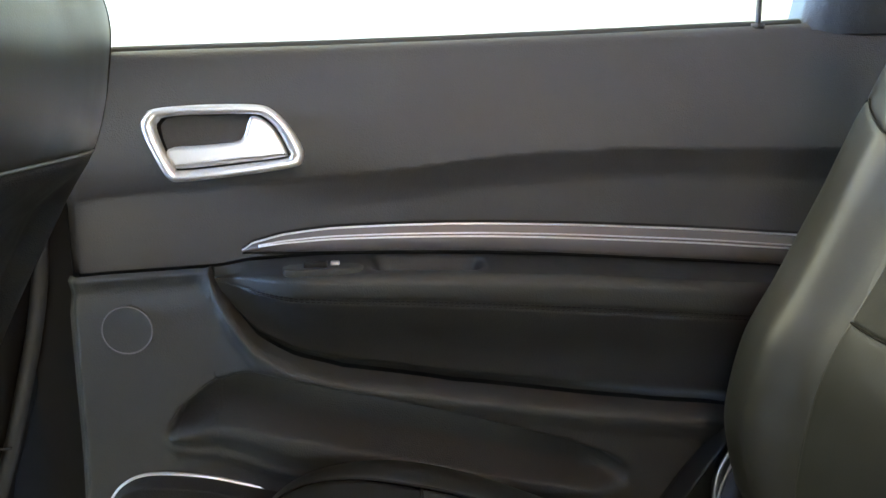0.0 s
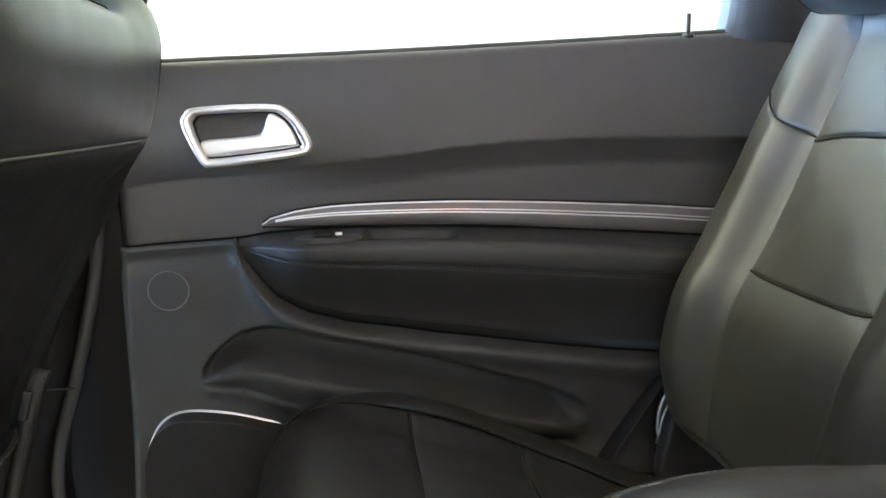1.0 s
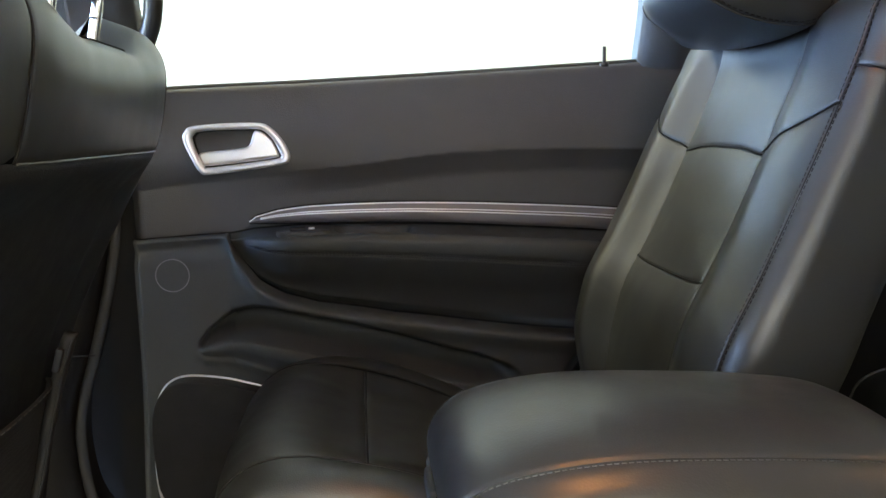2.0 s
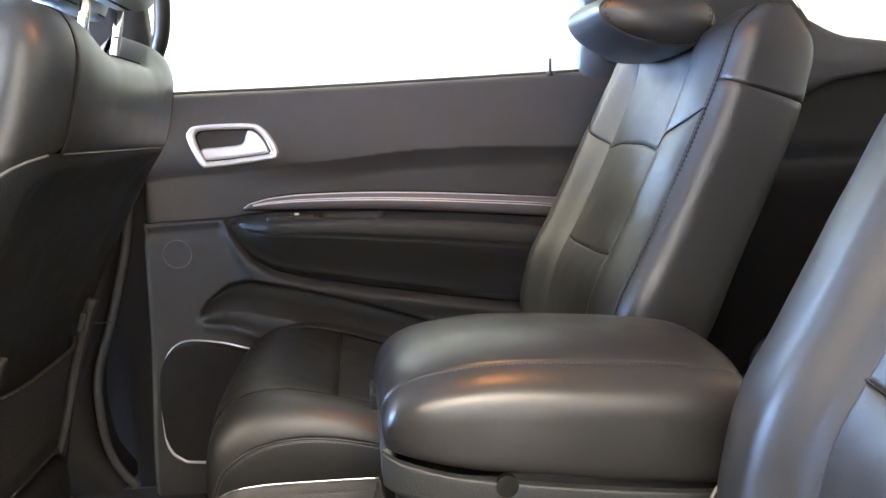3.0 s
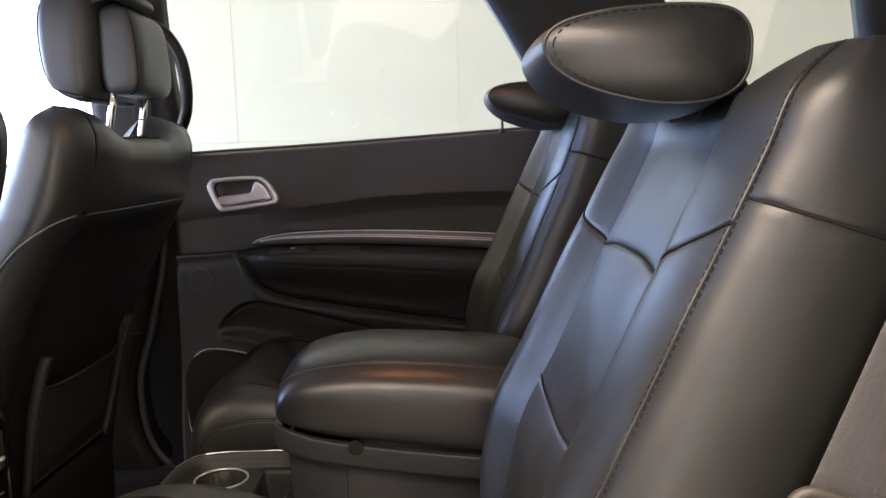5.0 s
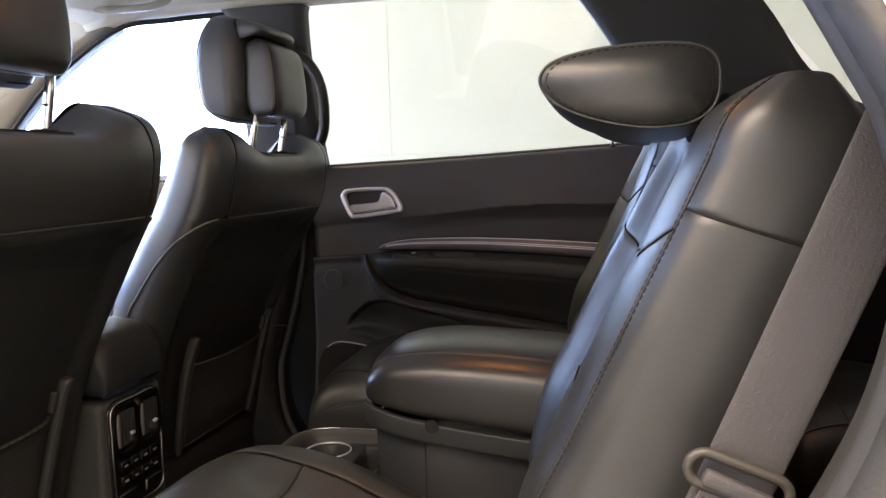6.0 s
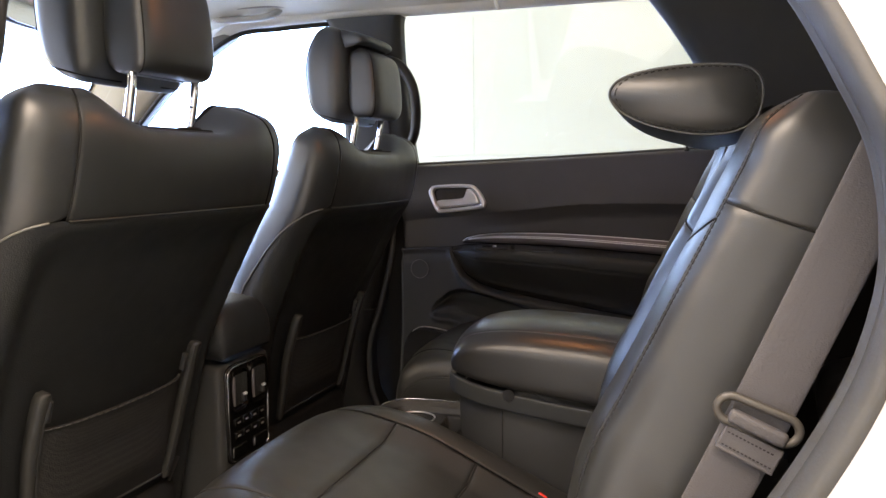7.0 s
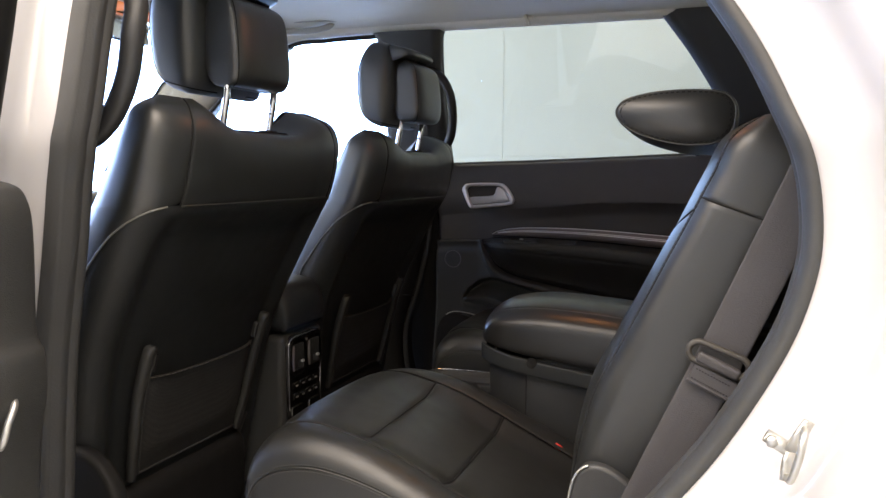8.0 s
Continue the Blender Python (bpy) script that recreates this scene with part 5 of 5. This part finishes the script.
def open_door():
    d = thing("open_rear_door", "open rear door with black inner panel and dark window frame", "car door", at=(0.0, -1.4, 0.4))
    prof = [(-0.06, 1.150), (-0.01, 1.146), (0.012, 1.130), (0.022, 1.09), (0.020, 0.98), (0.024, 0.955), (0.034, 0.94), (0.035, 0.89), (0.022, 0.84), (0.012, 0.74), (0.012, 0.60), (0.02, 0.48), (-0.02, 0.42)]
    pr = cr(np.linspace(0, 1, 50), prof)
    cols = []
    for y, k in [(-0.918, 0.0), (-0.921, 0.55), (-0.929, 0.85), (-0.943, 1.0)] + [(y, 1.0) for y in np.linspace(-1.0, -1.9, 20)]:
        cols.append([(-0.06 + (px + 0.06) * k, y, 0.78 + (pz - 0.78) * (0.95 + 0.05 * k)) for px, pz in pr])
    part("inner_panel", sheet(cols), PLASTIC, d, "black inner door panel")
    part("outer_skin", box((0.10, 0.98, 0.86), (-0.11, -1.45, 0.78), 0.02, 3), PAINT, d, "white outer skin")
    fr = cr(np.linspace(0, 1, 40), [(-0.072, -0.955, 1.12), (-0.057, -0.955, 1.20), (-0.015, -0.955, 1.36), (0.035, -0.97, 1.53), (0.115, -1.02, 1.60), (0.13, -1.2, 1.61), (0.12, -1.6, 1.58), (0.05, -1.82, 1.32), (-0.01, -1.86, 1.12)])
    part("window_frame", tube(fr, 0.030, 10), BLACK, d, "black window frame")
    part("pull_handle", tube(cr(np.linspace(0, 1, 16), [(0.030, -0.986, 0.896), (0.038, -0.993, 0.890), (0.040, -1.004, 0.873), (0.039, -1.010, 0.855), (0.030, -1.008, 0.844)]), 0.0042, 8), METAL, d, "small chrome pull")


open_door()


# ---- near seat belt ----
def seat_belt():
    b = thing("seat_belt", "grey seat belt webbing with black tongue beside the seat", "seat belt", at=(0.75, -0.71, 0.5))
    path = [(0.955, -0.690, 1.33), (0.925, -0.705, 1.25), (0.892, -0.712, 1.167), (0.803, -0.715, 0.955), (0.735, -0.715, 0.80), (0.66, -0.715, 0.62), (0.60, -0.715, 0.48)]
    q = cr(np.linspace(0, 1, 60), path)
    rows = []
    for p, tg in zip(q, np.gradient(q, axis=0)):
        tg = tg / np.linalg.norm(tg)
        w = np.cross(tg, (0, 1, 0))
        w = w / np.linalg.norm(w)
        rows.append([p + w * 0.0255 * k + np.array((0, 0.0012 * abs(k) ** 6 - 0.00005 * math.cos(k * 28), 0)) for k in np.linspace(-1, 1, 57)] + [p + w * 0.0255 * k + np.array((0, 0.0016, 0)) for k in np.linspace(1, -1, 5)])
    part("webbing", sheet(rows, close_u=True), WEBBING, b, "ribbed grey webbing")
    c = Vector((0.800, -0.719, 0.951))
    tilt = Matrix.Translation(c) @ Matrix.Rotation(radians(20), 4, "Y")

    def place(q):
        return tilt @ Vector(q)
    ring = [place((0.022 * math.copysign(1, math.cos(k)) + 0.0125 * math.cos(k), -0.003, 0.0115 * math.sin(k))) for k in np.linspace(0.01, 6.29, 48, endpoint=False)]
    t = part("tongue", tube(ring, 0.0038, 10, closed=True), TONGUE, b, "dark taupe plastic belt tongue loop")
    tilt = Matrix.Translation(c + Vector((0.000, -0.004, -0.007))) @ Matrix.Rotation(radians(24), 4, "Y")
    part("webbing_fold", box((0.051, 0.011, 0.013), (0, 0, 0), 0.005, 4, tilt), WEBBING, t)
    tilt = Matrix.Translation(c + Vector((-0.006, -0.0015, -0.026))) @ Matrix.Rotation(radians(25), 4, "Y")
    part("stitched_tab", box((0.051, 0.005, 0.022), (0, 0, 0), 0.0015, 2, tilt), WEBBING, t)
    for dz in (-0.007, 0.005):
        part("stitching", stitches([place((x, -0.0026, dz)) for x in np.linspace(-0.022, 0.022, 20)], 0.002, 0.0015, 0.0005), THREAD, t)
    part("tab_edge", box((0.051, 0.007, 0.003), (0, 0, 0), 0.001, 2, tilt @ Matrix.Translation((0, 0, -0.011))), WEBBING, t)


seat_belt()


def flat_strap(path, width, across):
    """Webbing along a path; across: the direction of its width."""
    q = cr(np.linspace(0, 1, 40), path)
    w = np.asarray(across, float) / np.linalg.norm(across)
    rows = []
    for p, tg in zip(q, np.gradient(q, axis=0)):
        n = np.cross(tg, w)
        n = n / np.linalg.norm(n)
        rows.append([p + w * width / 2 * k for k in np.linspace(-1, 1, 9)] + [p + w * width / 2 * k + n * 0.0016 for k in np.linspace(1, -1, 9)])
    return sheet(rows, close_u=True)


def far_belt():
    b = thing("seat_belt", "black seat belt running down between seat and closed door", "seat belt", at=(0.62, 0.70, 0.5))
    part("webbing", flat_strap([(0.71, 0.70, 0.84), (0.663, 0.70, 0.769), (0.607, 0.70, 0.688), (0.556, 0.70, 0.614), (0.52, 0.70, 0.55)], 0.046, (0.1, 1.0, 0.0)), BLACK, b)
    o = [(0.672, 0.755), (0.650, 0.735), (0.632, 0.705), (0.627, 0.670), (0.632, 0.655), (0.645, 0.645), (0.640, 0.600), (0.590, 0.600), (0.60, 0.56), (0.72, 0.56), (0.74, 0.70), (0.70, 0.76)]
    c = part("anchor_cover", slab([tuple(q) for q in loop(o, 60)], "y", 0.672, 0.690, 0.005, 3), PLASTIC_GREY, b, "grey plastic anchor cover")
    part("steel_edge", tube([(x - 0.001, 0.674, z) for x, z in loop(o, 60)][2:26], 0.0025, 6), METAL, c)


far_belt()


def passenger_belt():
    b = thing("seat_belt", "grey front passenger belt hanging on the black door pillar", "seat belt", at=(-0.13, 0.69, 1.2))
    part("webbing", flat_strap([(-0.135, 0.655, 1.47), (-0.130, 0.690, 1.35), (-0.128, 0.715, 1.22), (-0.135, 0.722, 1.14), (-0.15, 0.725, 1.08)], 0.044, (1.0, 0.25, 0.0)), WEBBING, b)
    part("belt_guide", box((0.06, 0.035, 0.05), (-0.135, 0.650, 1.475), 0.012, 3), PLASTIC, b, "black belt guide")


passenger_belt()


def mirror():
    m = thing("rear_view_mirror", "dark rear-view mirror under the headliner", "mirror", at=(-0.72, 0.08, 1.53))
    turn = Matrix.Translation((-0.72, 0.08, 1.530)) @ Matrix.Rotation(radians(14), 4, "Z") @ Matrix.Rotation(radians(8), 4, "Y")
    for name, k, a, b, mat in (("housing", 1.0, -0.03, 0.0, BLACK), ("glass", 0.92, -0.001, 0.003, CHROME)):
        bm = slab([(y * k, z * k) for y, z in loop([(-0.12, -0.030), (-0.13, 0.0), (-0.11, 0.033), (0.11, 0.033), (0.13, 0.0), (0.12, -0.030)], 40)], "x", a, b, 0.006 if k == 1.0 else 0.001, 2)
        bmesh.ops.transform(bm, matrix=turn, verts=bm.verts)
        part(name, bm, mat, m)
    part("stem", tube([(-0.745, 0.08, 1.55), (-0.76, 0.08, 1.575), (-0.77, 0.08, 1.60)], 0.012, 8), BLACK, m)


mirror()


def overhead_console():
    o = thing("overhead_console", "pale grey overhead console with warm lit map lamps", "overhead console", at=(-0.78, 0.05, 1.56))
    part("housing", box((0.24, 0.30, 0.05), (-0.66, 0.05, 1.592), 0.02, 3), HEADLINER, o)
    for y in (-0.03, 0.13):
        part("map_lamp", box((0.11, 0.10, 0.012), (-0.67, y, 1.567), 0.005, 2), LAMP, o, "orange lit map lamp lens")


overhead_console()


def dome_lamp():
    d = thing("dome_lamp", "warm lit dome lamp set in the headliner", "lamp", at=(0.50, -0.12, 1.63))
    o = loop([(0.34, -0.19), (0.50, -0.195), (0.66, -0.19), (0.668, -0.12), (0.66, -0.05), (0.50, -0.045), (0.34, -0.05), (0.332, -0.12)], 40)
    i = loop([(0.35, -0.178), (0.50, -0.182), (0.65, -0.178), (0.655, -0.12), (0.65, -0.062), (0.50, -0.058), (0.35, -0.062), (0.345, -0.12)], 40)
    part("frame", ring_slab([tuple(q) for q in o], [tuple(q) for q in i], "z", 1.615, 1.65), HEADLINER, d)


dome_lamp()


# ---- third row, half hidden behind ----
def third_row_seat(yc):
    seat = thing("third_row_seat", "dark leather third row seat half hidden behind the second row", "car seat", "third row seats", at=(1.4, yc, 0.42))
    f = [(1.28, 0.66), (1.30, 0.76), (1.34, 0.88), (1.38, 1.0), (1.42, 1.07), (1.46, 1.09)]
    b = [(1.42, 0.64), (1.44, 0.74), (1.46, 0.86), (1.48, 0.98), (1.50, 1.05), (1.48, 1.088)]
    fn = shell(f, b, [0.22, 0.23, 0.235, 0.235, 0.225, 0.19], yc, n=3.6, dip=0.02)
    part("backrest", sheet([fn(np.linspace(0, 2 * math.pi, 49), np.full(49, v)) for v in np.linspace(0, 1, 24)]), LEATHER, seat)
    t = [(1.00, 0.60), (0.985, 0.69), (1.02, 0.75), (1.15, 0.765), (1.36, 0.73)]
    u = [(1.02, 0.56), (1.04, 0.56), (1.08, 0.56), (1.2, 0.56), (1.36, 0.56)]
    cn = shell(t, u, [0.21, 0.225, 0.235, 0.235, 0.23], yc, n=3.6, dip=0.015)
    part("cushion", sheet([cn(np.linspace(0, 2 * math.pi, 49), np.full(49, v)) for v in np.linspace(0, 1, 24)]), LEATHER_SEAT, seat)
    part("seam", tube(line(cn, (radians(40), radians(140)), 0.62, 40, 0.0), 0.0012, 6), THREAD, seat)
    for s in (38, 142):
        part("piping", tube(line(cn, radians(s), (0.2, 0.95), 60, 0.0006), 0.0022, 6), LEATHER, seat)
    part("seat_base", box((0.36, 0.40, 0.15), (1.2, yc, 0.49), 0.02, 2), BLACK, seat)


third_row_seat(0.30)
third_row_seat(-0.30)
